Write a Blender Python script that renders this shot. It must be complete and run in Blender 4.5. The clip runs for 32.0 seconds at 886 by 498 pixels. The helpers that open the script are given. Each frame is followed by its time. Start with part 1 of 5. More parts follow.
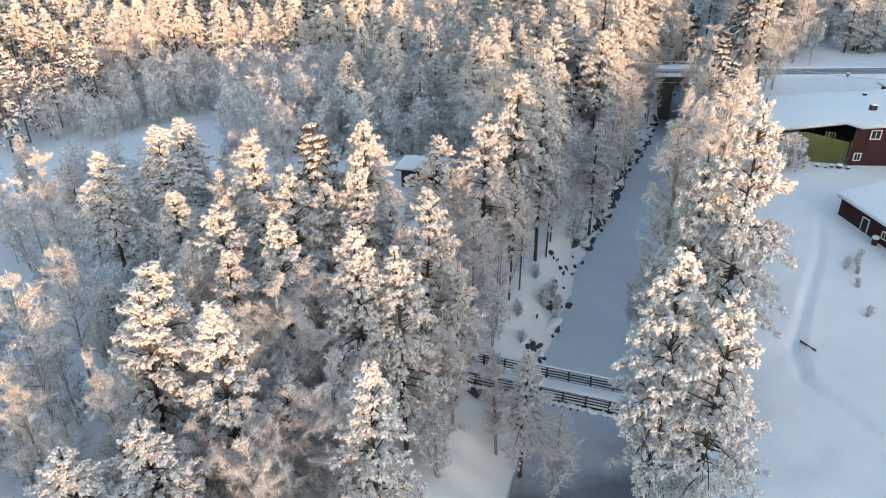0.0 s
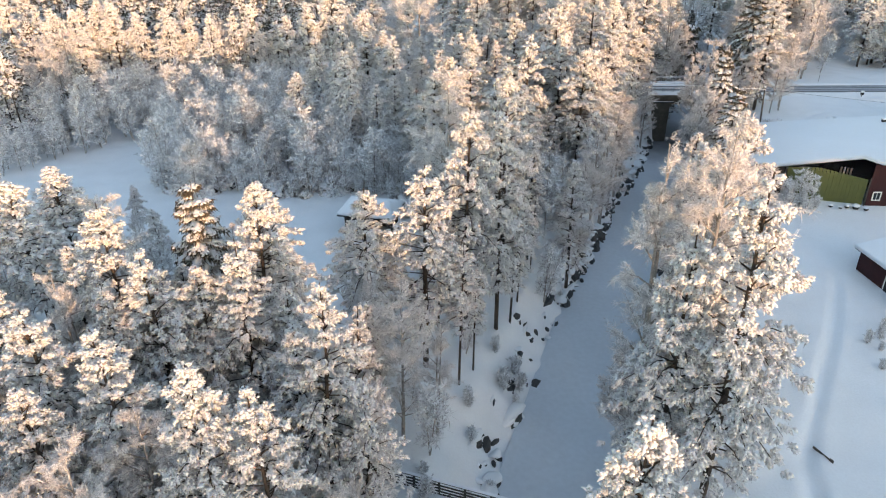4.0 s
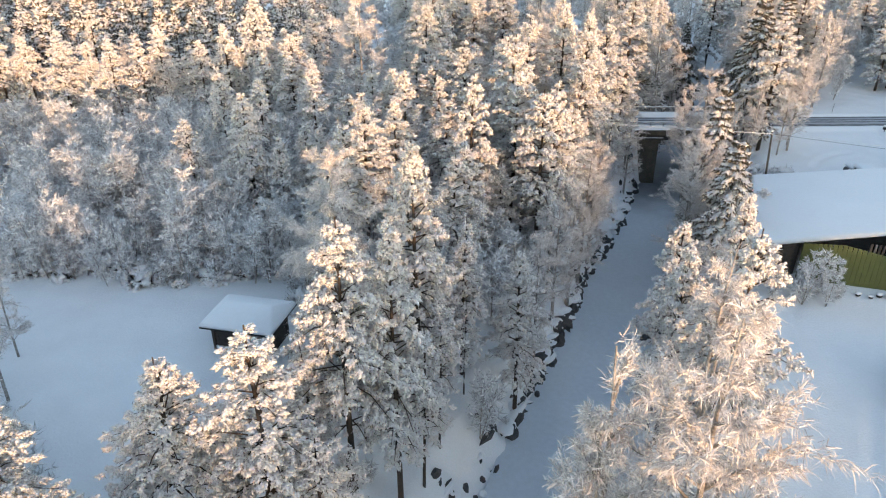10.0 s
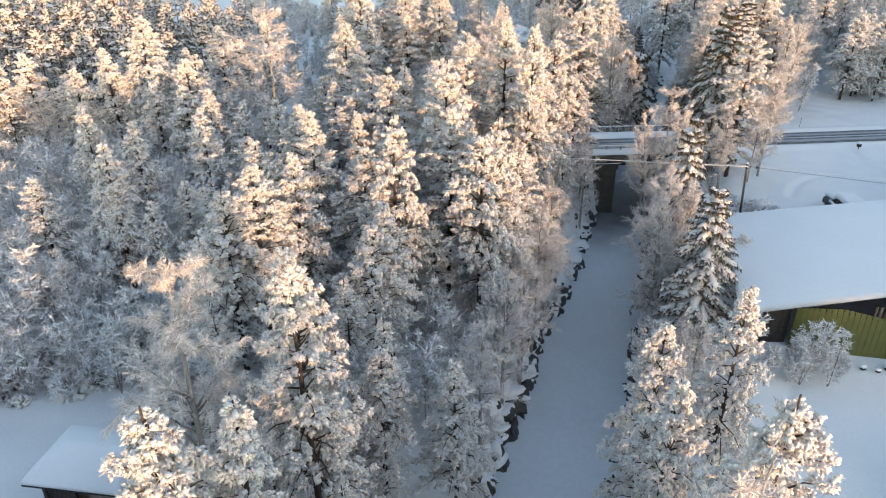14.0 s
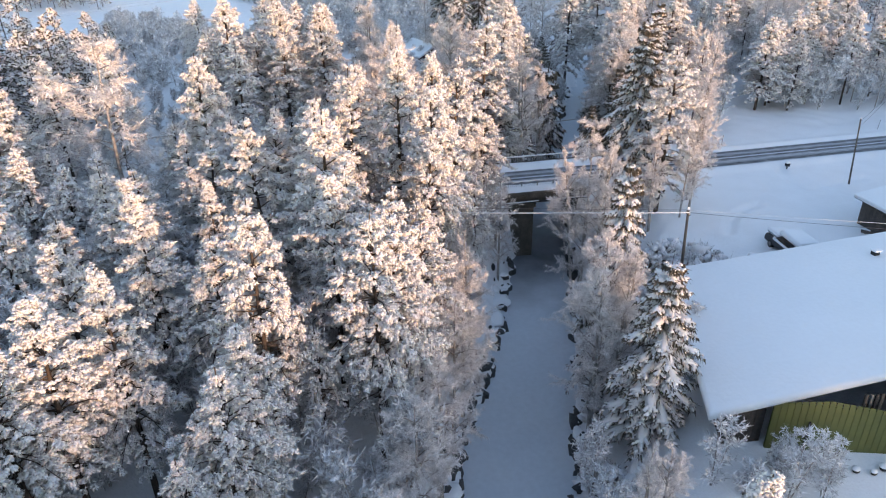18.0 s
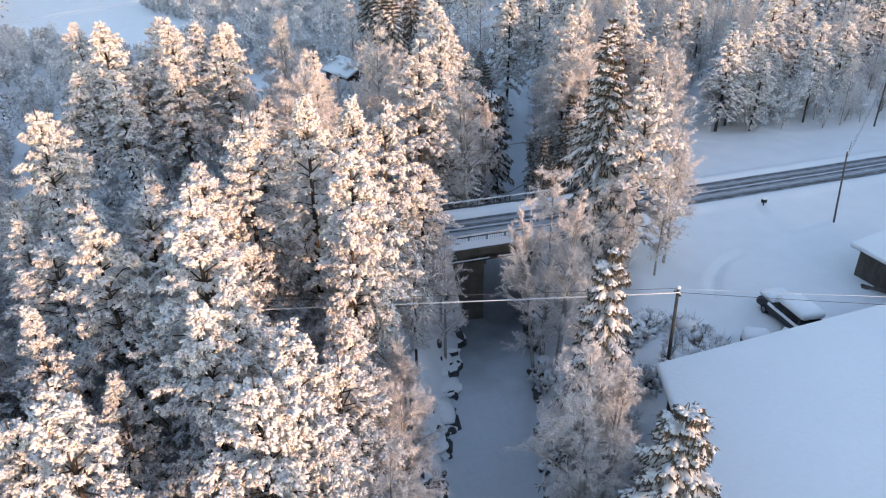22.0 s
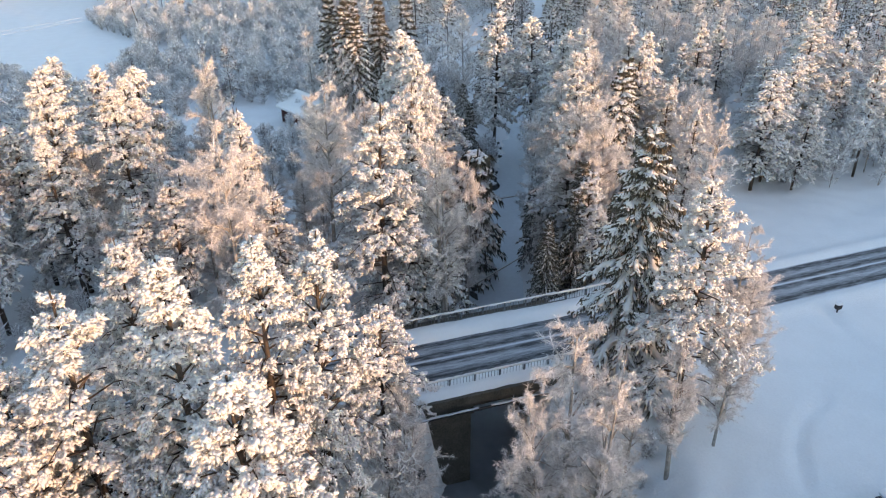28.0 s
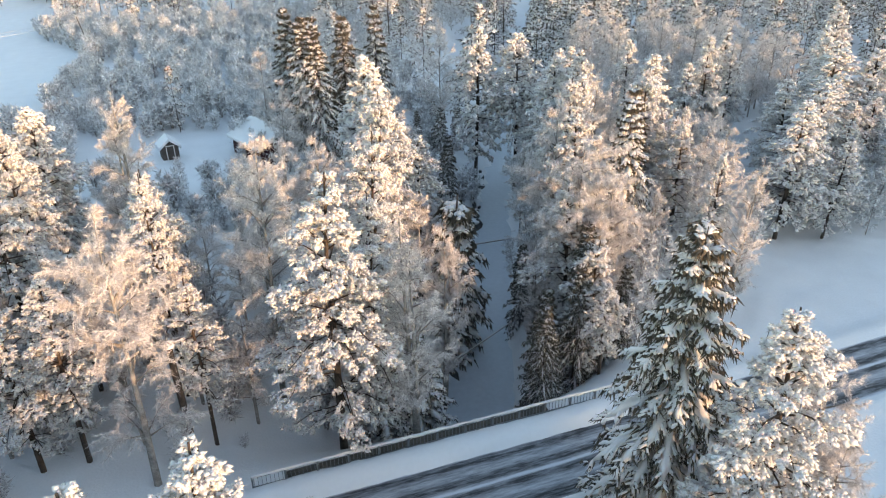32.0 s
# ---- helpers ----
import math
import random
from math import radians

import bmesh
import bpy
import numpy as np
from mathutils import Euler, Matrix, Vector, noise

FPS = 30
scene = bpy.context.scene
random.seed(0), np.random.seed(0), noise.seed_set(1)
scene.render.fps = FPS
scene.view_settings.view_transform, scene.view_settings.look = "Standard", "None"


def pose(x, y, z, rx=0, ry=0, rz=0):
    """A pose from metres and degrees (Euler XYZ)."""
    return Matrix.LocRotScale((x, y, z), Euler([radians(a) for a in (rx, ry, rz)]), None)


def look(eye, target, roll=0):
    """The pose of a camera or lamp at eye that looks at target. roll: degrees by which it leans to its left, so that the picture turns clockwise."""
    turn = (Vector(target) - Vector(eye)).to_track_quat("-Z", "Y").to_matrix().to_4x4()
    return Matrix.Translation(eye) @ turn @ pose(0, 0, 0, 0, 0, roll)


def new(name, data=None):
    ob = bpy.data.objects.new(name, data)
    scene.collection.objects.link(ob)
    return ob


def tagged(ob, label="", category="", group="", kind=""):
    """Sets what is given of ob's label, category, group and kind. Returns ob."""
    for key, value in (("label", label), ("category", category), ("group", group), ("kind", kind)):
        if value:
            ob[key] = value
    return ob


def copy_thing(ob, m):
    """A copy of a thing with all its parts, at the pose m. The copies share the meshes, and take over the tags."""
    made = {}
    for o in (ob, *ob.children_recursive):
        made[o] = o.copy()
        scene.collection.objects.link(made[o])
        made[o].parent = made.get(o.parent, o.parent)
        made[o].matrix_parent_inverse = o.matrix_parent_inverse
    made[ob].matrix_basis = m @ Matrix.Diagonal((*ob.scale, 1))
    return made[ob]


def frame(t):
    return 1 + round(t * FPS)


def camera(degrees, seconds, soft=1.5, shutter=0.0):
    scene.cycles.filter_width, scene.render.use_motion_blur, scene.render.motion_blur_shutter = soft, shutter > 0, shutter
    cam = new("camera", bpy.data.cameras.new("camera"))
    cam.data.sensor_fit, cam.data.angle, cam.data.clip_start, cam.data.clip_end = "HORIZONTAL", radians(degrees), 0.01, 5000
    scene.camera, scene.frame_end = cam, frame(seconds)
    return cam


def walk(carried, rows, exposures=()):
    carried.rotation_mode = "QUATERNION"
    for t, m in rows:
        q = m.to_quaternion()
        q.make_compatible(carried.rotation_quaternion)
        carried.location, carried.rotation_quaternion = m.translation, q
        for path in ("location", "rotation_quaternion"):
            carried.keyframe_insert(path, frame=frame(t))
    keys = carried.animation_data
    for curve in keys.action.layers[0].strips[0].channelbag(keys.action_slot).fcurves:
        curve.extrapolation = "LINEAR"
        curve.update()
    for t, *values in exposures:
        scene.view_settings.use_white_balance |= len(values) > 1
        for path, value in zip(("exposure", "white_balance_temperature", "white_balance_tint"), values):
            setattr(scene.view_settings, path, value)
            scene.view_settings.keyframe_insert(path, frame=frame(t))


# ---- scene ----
cam = camera(65.0, 32.0, soft=1.1)
METRES, EYE, TILT, LEAN, TURN = 120.0, 41.0, -27.0, 0.0, 0.0
ROWS = [
    (0.0, 0.0, 0.0, 0.0, -0.0, 0.0, -0.0),
    (0.5, 0.0065, 0.0126, 0.0064, 0.28, 0.02, -0.14),
    (1.0, 0.0127, 0.0253, 0.0126, 0.3, 0.02, -0.15),
    (1.5, 0.0188, 0.0381, 0.019, 0.3, 0.02, -0.17),
    (2.0, 0.0247, 0.0511, 0.0256, 0.3, 0.01, -0.17),
    (2.5, 0.0306, 0.064, 0.0322, 0.3, 0.04, -0.19),
    (3.0, 0.036, 0.0767, 0.0385, 0.3, 0.02, -0.2),
    (3.5, 0.0414, 0.0897, 0.045, 0.3, 0.01, -0.24),
    (5.5, 0.0641, 0.1423, 0.0719, 0.33, -0.03, -0.28),
    (6.0, 0.0698, 0.1555, 0.0787, 0.35, -0.01, -0.31),
    (6.5, 0.0757, 0.1686, 0.0854, 0.36, -0.02, -0.32),
    (7.0, 0.0812, 0.1814, 0.0918, 0.36, -0.02, -0.31),
    (7.5, 0.0868, 0.1945, 0.0984, 0.37, -0.03, -0.31),
    (8.0, 0.0924, 0.2072, 0.1052, 0.38, -0.05, -0.32),
    (8.5, 0.0977, 0.2201, 0.1117, 0.38, -0.04, -0.32),
    (9.0, 0.1027, 0.2328, 0.1183, 0.38, -0.03, -0.3),
    (9.5, 0.1074, 0.2455, 0.1251, 0.39, -0.02, -0.26),
    (10.0, 0.1114, 0.2582, 0.1319, 0.38, -0.03, -0.22),
    (10.5, 0.1153, 0.271, 0.1388, 0.32, -0.03, -0.14),
    (11.0, 0.1189, 0.2842, 0.1459, 0.04, -0.06, 0.05),
    (11.5, 0.1222, 0.2977, 0.1524, -0.37, -0.06, 0.33),
    (12.0, 0.1252, 0.3113, 0.1591, -0.81, -0.1, 0.59),
    (12.5, 0.1279, 0.325, 0.1658, -1.24, -0.12, 0.87),
    (13.0, 0.1308, 0.3387, 0.1726, -1.7, -0.14, 1.14),
    (13.5, 0.1335, 0.3524, 0.1795, -2.25, -0.17, 1.47),
    (14.0, 0.1362, 0.3661, 0.1866, -3.16, -0.23, 1.96),
    (14.5, 0.139, 0.3801, 0.1936, -4.25, -0.29, 2.55),
    (16.5, 0.1514, 0.4361, 0.2212, -8.07, -0.4, 4.7),
    (17.0, 0.1549, 0.4501, 0.2282, -8.83, -0.45, 5.08),
    (17.5, 0.1584, 0.464, 0.2351, -9.58, -0.49, 5.46),
    (18.0, 0.1623, 0.4779, 0.242, -10.32, -0.52, 5.89),
    (18.5, 0.1664, 0.4917, 0.2489, -11.05, -0.57, 6.27),
    (19.0, 0.1707, 0.505, 0.2558, -11.78, -0.64, 6.66),
    (19.5, 0.1749, 0.5183, 0.2628, -12.52, -0.74, 7.01),
    (20.0, 0.1793, 0.5316, 0.2696, -13.25, -0.8, 7.39),
    (20.5, 0.1836, 0.5449, 0.2765, -13.83, -0.87, 7.66),
    (21.0, 0.1879, 0.558, 0.2833, -14.26, -0.91, 7.87),
    (21.5, 0.1922, 0.571, 0.2902, -14.62, -0.96, 8.0),
    (22.0, 0.1967, 0.5842, 0.297, -15.02, -0.99, 8.2),
    (22.5, 0.2012, 0.5968, 0.3042, -15.42, -1.06, 8.37),
    (23.0, 0.206, 0.6096, 0.3113, -15.59, -1.07, 8.41),
    (23.5, 0.2108, 0.6226, 0.3183, -15.6, -1.04, 8.42),
    (24.0, 0.2159, 0.6356, 0.3257, -15.59, -1.06, 8.38),
    (24.5, 0.2212, 0.6488, 0.3328, -15.6, -1.02, 8.39),
    (25.0, 0.2268, 0.6623, 0.3397, -15.89, -1.01, 8.55),
    (25.5, 0.2324, 0.6755, 0.3467, -16.14, -1.02, 8.68),
    (27.5, 0.255, 0.7283, 0.3745, -16.18, -0.95, 8.62),
    (28.0, 0.2607, 0.7412, 0.381, -16.35, -0.98, 8.71),
    (28.5, 0.2665, 0.754, 0.3878, -16.56, -1.0, 8.81),
    (29.0, 0.2724, 0.7671, 0.3943, -16.56, -0.99, 8.8),
    (29.5, 0.2782, 0.7797, 0.4007, -16.52, -0.97, 8.81),
    (30.0, 0.2838, 0.7926, 0.4073, -16.55, -1.0, 8.77),
    (30.5, 0.2897, 0.8055, 0.4138, -16.72, -1.02, 8.84),
    (31.0, 0.2956, 0.8183, 0.4204, -17.12, -1.08, 9.02),
    (31.5, 0.3015, 0.8312, 0.4267, -17.54, -1.13, 9.23),
    (32.0, 0.3072, 0.8441, 0.4331, -17.85, -1.19, 9.38),
]
EXPOSURES = [(0, 2.52, 7400, 18), (14, 2.53, 7450, 19), (17, 2.48, 6700, 23), (25, 2.44, 6700, 23), (28.5, 2.45, 7000, 19), (32, 2.58, 7250, 16)]
walk(cam, [(t, pose(0, 0, EYE, TILT, LEAN, TURN) @ pose(METRES * x, METRES * y, METRES * z, 90 + pitch, roll, yaw)) for t, x, y, z, yaw, pitch, roll in ROWS],
     exposures=EXPOSURES)

# ---- light ----
SUN_FROM = math.radians(152.0)      # compass bearing of the sun, clockwise from +y
SUN_UP = math.radians(3.9)
world = bpy.data.worlds.new("winter_sky")
scene.world = world
world.use_nodes = True
wn = world.node_tree.nodes
sky = wn.new("ShaderNodeTexSky")
sky.sky_type, sky.sun_disc = "NISHITA", False
sky.sun_elevation, sky.sun_rotation = SUN_UP, SUN_FROM
sky.air_density, sky.dust_density, sky.ozone_density = 1.0, 0.6, 1.6
world.node_tree.links.new(sky.outputs[0], wn["Background"].inputs[0])
wn["Background"].inputs[1].default_value = 0.15
sun_data = bpy.data.lights.new("sun", "SUN")
sun_data.energy, sun_data.angle, sun_data.color = 0.93, radians(1.0), (1.0, 0.655, 0.395)
sun = new("sun", sun_data)
SUN_DIR = Vector((math.sin(SUN_FROM) * math.cos(SUN_UP), math.cos(SUN_FROM) * math.cos(SUN_UP), math.sin(SUN_UP)))
sun.matrix_world = look(SUN_DIR * 300, (0, 0, 0))


# ---- materials ----
def material(name, base, rough=0.8, metal=0.0, spread=0.12, scale=4.0, fine=40.0, bump=0.25, depth=0.02, second=None, island=0.0, object_random=0.0, sub=0.0):
    """A surface whose colour varies at two scales, with fine relief."""
    m = bpy.data.materials.new(name)
    m.use_nodes = True
    t, n = m.node_tree, m.node_tree.nodes
    b = n["Principled BSDF"]
    b.inputs["Roughness"].default_value, b.inputs["Metallic"].default_value = rough, metal
    co = n.new("ShaderNodeTexCoord")
    big, small = n.new("ShaderNodeTexNoise"), n.new("ShaderNodeTexNoise")
    for tex, s in ((big, scale), (small, fine)):
        tex.inputs["Scale"].default_value, tex.inputs["Detail"].default_value = s, 4.0
        t.links.new(co.outputs["Object"], tex.inputs["Vector"])
    mix = n.new("ShaderNodeMix")
    mix.data_type = "RGBA"
    dark = tuple(c * (1 - 2.2 * spread) for c in base)
    light = tuple(min(1.0, c * (1 + 1.2 * spread)) for c in (second or base))
    mix.inputs["A"].default_value, mix.inputs["B"].default_value = (*dark, 1), (*light, 1)
    fac = n.new("ShaderNodeMath")
    fac.operation = "MULTIPLY_ADD"
    t.links.new(big.outputs["Fac"], fac.inputs[0])
    fac.inputs[1].default_value = 1.1
    t.links.new(small.outputs["Fac"], fac.inputs[2])
    sub_ = n.new("ShaderNodeMath")
    sub_.operation, sub_.inputs[1].default_value, sub_.use_clamp = "SUBTRACT", 0.55, True
    t.links.new(fac.outputs[0], sub_.inputs[0])
    last = sub_.outputs[0]
    if island or object_random:
        src = n.new("ShaderNodeNewGeometry" if island else "ShaderNodeObjectInfo")
        add = n.new("ShaderNodeMath")
        add.operation, add.inputs[1].default_value, add.use_clamp = "MULTIPLY_ADD", island or object_random, True
        t.links.new(src.outputs["Random Per Island" if island else "Random"], add.inputs[0])
        half = n.new("ShaderNodeMath")
        half.operation, half.inputs[1].default_value = "MULTIPLY", 1 - 0.6 * (island or object_random)
        t.links.new(last, half.inputs[0])
        t.links.new(half.outputs[0], add.inputs[2])
        last = add.outputs[0]
    t.links.new(last, mix.inputs["Factor"])
    t.links.new(mix.outputs["Result"], b.inputs["Base Color"])
    if bump:
        bp = n.new("ShaderNodeBump")
        bp.inputs["Strength"].default_value, bp.inputs["Distance"].default_value = bump, depth
        t.links.new(fac.outputs[0], bp.inputs["Height"])
        t.links.new(bp.outputs["Normal"], b.inputs["Normal"])
    if sub:
        b.inputs["Subsurface Weight"].default_value = sub
        b.inputs["Subsurface Radius"].default_value = (0.12, 0.1, 0.08)
    return m


SNOW = material("snow", (0.82, 0.835, 0.85), 0.75, spread=0.035, scale=0.35, fine=6.0, bump=0.4, depth=0.12)
SNOW_ROOF = material("roof_snow", (0.83, 0.85, 0.87), 0.7, spread=0.02, scale=0.2, fine=3.0, bump=0.25, depth=0.1)
TREE_SNOW = material("tree_snow", (0.78, 0.762, 0.76), 0.8, spread=0.05, scale=1.5, fine=14.0, bump=0.3, depth=0.04, island=0.3, sub=0.35)
FROST = material("frosted_twigs", (0.34, 0.3, 0.285), 0.85, spread=0.2, scale=2.0, fine=12.0, bump=0.0, second=(0.8, 0.765, 0.755), island=0.7)
FROST_GREY = material("frosted_alder_twigs", (0.31, 0.31, 0.32), 0.85, spread=0.18, scale=2.0, fine=12.0, bump=0.0, second=(0.80, 0.805, 0.82), island=0.7)
NEEDLES = material("frosted_pine_needles", (0.16, 0.155, 0.145), 0.8, spread=0.25, scale=2.5, fine=14.0, bump=0.0, second=(0.54, 0.53, 0.525), island=0.8)
SPRUCE_NEEDLES = material("spruce_needles", (0.027, 0.03, 0.021), 0.8, spread=0.3, scale=2.5, fine=14.0, bump=0.0, second=(0.1, 0.083, 0.062), island=0.6)
PINE_BARK = material("pine_bark", (0.04, 0.032, 0.028), 0.9, spread=0.3, scale=3.0, fine=24.0, bump=0.6, depth=0.03, second=(0.09, 0.065, 0.05))
BIRCH_BARK = material("birch_bark", (0.16, 0.14, 0.125), 0.85, spread=0.3, scale=2.5, fine=18.0, bump=0.4, depth=0.02, second=(0.45, 0.42, 0.39))
STONE = material("bank_stone", (0.03, 0.031, 0.034), 0.85, spread=0.3, scale=2.0, fine=18.0, bump=0.7, depth=0.05, second=(0.08, 0.08, 0.08))
DARK_WOOD = material("dark_timber", (0.028, 0.024, 0.022), 0.75, spread=0.25, scale=3.0, fine=30.0, bump=0.4, second=(0.06, 0.05, 0.045))
GREY_WOOD = material("weathered_boards", (0.05, 0.04, 0.034), 0.85, spread=0.25, scale=2.0, fine=26.0, bump=0.5, second=(0.10, 0.083, 0.072), object_random=0.4)
RED_PAINT = material("red_ochre_boards", (0.04, 0.006, 0.008), 0.8, spread=0.15, scale=1.5, fine=20.0, bump=0.3, object_random=0.3)
GREEN_PAINT = material("green_boards", (0.088, 0.105, 0.03), 0.75, spread=0.12, scale=1.2, fine=18.0, bump=0.3, object_random=0.3)
WHITE_PAINT = material("white_trim", (0.75, 0.74, 0.70), 0.6, spread=0.06, scale=3.0, fine=20.0, bump=0.1)
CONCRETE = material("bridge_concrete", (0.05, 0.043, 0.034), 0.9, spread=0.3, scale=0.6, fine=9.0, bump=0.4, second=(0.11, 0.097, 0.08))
STEEL = material("galvanised_steel", (0.22, 0.23, 0.24), 0.5, 0.7, spread=0.15, scale=4.0, fine=30.0, bump=0.1)
BLACK = material("dark_metal", (0.02, 0.021, 0.023), 0.5, 0.3, spread=0.2, scale=5.0, fine=30.0, bump=0.1)
CAR_PAINT = material("dark_car_paint", (0.018, 0.02, 0.026), 0.35, 0.2, spread=0.15, scale=2.0, fine=20.0, bump=0.05)
RUBBER = material("rubber", (0.015, 0.015, 0.016), 0.9, spread=0.2, scale=6.0, fine=30.0)
POLE_WOOD = material("pole_wood", (0.07, 0.06, 0.052), 0.85, spread=0.25, scale=2.0, fine=30.0, bump=0.4, second=(0.13, 0.115, 0.10))
WIRE = material("frosted_wire", (0.72, 0.73, 0.75), 0.8, spread=0.08, scale=3.0, fine=20.0, bump=0.2)
CABLE = material("cable", (0.10, 0.10, 0.11), 0.7, spread=0.2, scale=3.0, fine=20.0, bump=0.0)
BRICK = material("chimney_brick", (0.05, 0.042, 0.04), 0.9, spread=0.2, scale=3.0, fine=20.0, bump=0.5)
GLASS = bpy.data.materials.new("window_glass")
GLASS.use_nodes = True
GLASS.node_tree.nodes["Principled BSDF"].inputs["Base Color"].default_value = (0.02, 0.025, 0.03, 1)
GLASS.node_tree.nodes["Principled BSDF"].inputs["Roughness"].default_value = 0.08


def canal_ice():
    """Snow on ice, soaked dark by the footbridge and darker in a stretch round the road bridge."""
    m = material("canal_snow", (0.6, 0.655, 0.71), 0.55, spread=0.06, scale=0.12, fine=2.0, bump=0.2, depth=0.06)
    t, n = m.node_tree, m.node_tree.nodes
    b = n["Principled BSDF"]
    plain = b.inputs["Base Color"].links[0].from_socket
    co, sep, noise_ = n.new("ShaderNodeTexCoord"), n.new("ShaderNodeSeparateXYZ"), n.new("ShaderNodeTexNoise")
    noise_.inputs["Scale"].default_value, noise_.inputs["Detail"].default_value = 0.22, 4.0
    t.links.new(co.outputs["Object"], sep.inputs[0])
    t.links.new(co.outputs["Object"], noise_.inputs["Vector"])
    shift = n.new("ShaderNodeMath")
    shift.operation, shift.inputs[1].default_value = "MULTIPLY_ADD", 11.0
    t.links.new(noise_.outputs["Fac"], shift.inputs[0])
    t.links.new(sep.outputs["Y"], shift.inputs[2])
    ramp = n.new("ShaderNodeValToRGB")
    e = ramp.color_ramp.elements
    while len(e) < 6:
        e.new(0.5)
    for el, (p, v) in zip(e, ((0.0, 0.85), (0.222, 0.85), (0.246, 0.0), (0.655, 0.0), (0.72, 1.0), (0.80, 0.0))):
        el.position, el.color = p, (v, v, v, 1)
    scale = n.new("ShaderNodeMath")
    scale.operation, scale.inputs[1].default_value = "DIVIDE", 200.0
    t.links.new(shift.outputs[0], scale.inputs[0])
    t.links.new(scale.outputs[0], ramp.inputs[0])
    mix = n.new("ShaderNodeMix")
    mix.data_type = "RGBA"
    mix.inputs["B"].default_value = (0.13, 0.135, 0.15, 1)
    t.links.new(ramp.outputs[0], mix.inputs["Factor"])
    t.links.new(plain, mix.inputs["A"])
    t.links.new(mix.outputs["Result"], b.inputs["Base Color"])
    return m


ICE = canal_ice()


def road_surface():
    """Asphalt with dark wheel tracks and packed snow between them."""
    m = bpy.data.materials.new("asphalt_with_snow")
    m.use_nodes = True
    t, n = m.node_tree, m.node_tree.nodes
    b = n["Principled BSDF"]
    b.inputs["Roughness"].default_value = 0.6
    co, sep = n.new("ShaderNodeTexCoord"), n.new("ShaderNodeSeparateXYZ")
    t.links.new(co.outputs["UV"], sep.inputs[0])
    ramp = n.new("ShaderNodeValToRGB")
    e = ramp.color_ramp.elements
    stops = ((0.0, 0.75), (0.05, 0.1), (0.13, 0.02), (0.22, 0.2), (0.3, 0.36), (0.38, 0.2), (0.43, 0.04), (0.485, 0.12), (0.52, 0.75), (0.56, 0.2), (0.61, 0.03), (0.69, 0.15), (0.76, 0.34), (0.84, 0.18), (0.9, 0.03), (0.96, 0.1), (1.0, 0.7))
    while len(e) < len(stops):
        e.new(0.5)
    for el, (p, v) in zip(e, stops):
        el.position, el.color = p, (v, v, v, 1)
    wob = n.new("ShaderNodeTexNoise")
    wob.inputs["Scale"].default_value, wob.inputs["Detail"].default_value = 0.12, 3.0
    t.links.new(co.outputs["Object"], wob.inputs["Vector"])
    sh = n.new("ShaderNodeMath")
    sh.operation, sh.inputs[1].default_value = "MULTIPLY_ADD", 0.06
    t.links.new(wob.outputs["Fac"], sh.inputs[0])
    t.links.new(sep.outputs["Y"], sh.inputs[2])
    sh2 = n.new("ShaderNodeMath")
    sh2.operation, sh2.inputs[1].default_value = "SUBTRACT", 0.03
    t.links.new(sh.outputs[0], sh2.inputs[0])
    t.links.new(sh2.outputs[0], ramp.inputs[0])
    mp = n.new("ShaderNodeMapping")
    mp.inputs["Scale"].default_value = (0.35, 2.6, 1)
    t.links.new(co.outputs["Object"], mp.inputs["Vector"])
    grain = n.new("ShaderNodeTexNoise")
    grain.inputs["Scale"].default_value, grain.inputs["Detail"].default_value, grain.inputs["Roughness"].default_value = 1.6, 6.0, 0.7
    t.links.new(mp.outputs[0], grain.inputs["Vector"])
    add = n.new("ShaderNodeMath")
    add.operation = "MULTIPLY_ADD"
    t.links.new(grain.outputs["Fac"], add.inputs[0])
    add.inputs[1].default_value = 0.9
    t.links.new(ramp.outputs[0], add.inputs[2])
    cut = n.new("ShaderNodeMapRange")
    cut.inputs["From Min"].default_value, cut.inputs["From Max"].default_value = 0.45, 1.0
    t.links.new(add.outputs[0], cut.inputs["Value"])
    mix = n.new("ShaderNodeMix")
    mix.data_type = "RGBA"
    mix.inputs["A"].default_value, mix.inputs["B"].default_value = (0.035, 0.036, 0.04, 1), (0.62, 0.65, 0.7, 1)
    t.links.new(cut.outputs[0], mix.inputs["Factor"])
    t.links.new(mix.outputs["Result"], b.inputs["Base Color"])
    bp = n.new("ShaderNodeBump")
    bp.inputs["Strength"].default_value, bp.inputs["Distance"].default_value = 0.3, 0.03
    t.links.new(add.outputs[0], bp.inputs["Height"])
    t.links.new(bp.outputs["Normal"], b.inputs["Normal"])
    return m


ASPHALT = road_surface()


# ---- mesh helpers ----
def tri_mesh(name, verts, tris, mat, smooth=False):
    me = bpy.data.meshes.new(name)
    verts, tris = np.asarray(verts, dtype=np.float32), np.asarray(tris, dtype=np.int32)
    me.vertices.add(len(verts))
    me.vertices.foreach_set("co", verts.ravel())
    me.loops.add(tris.size)
    me.loops.foreach_set("vertex_index", tris.ravel())
    me.polygons.add(len(tris))
    me.polygons.foreach_set("loop_start", np.arange(0, tris.size, 3, dtype=np.int32))
    me.polygons.foreach_set("use_smooth", np.full(len(tris), smooth))
    me.materials.append(mat)
    me.update(calc_edges=True)
    me.validate()
    return me


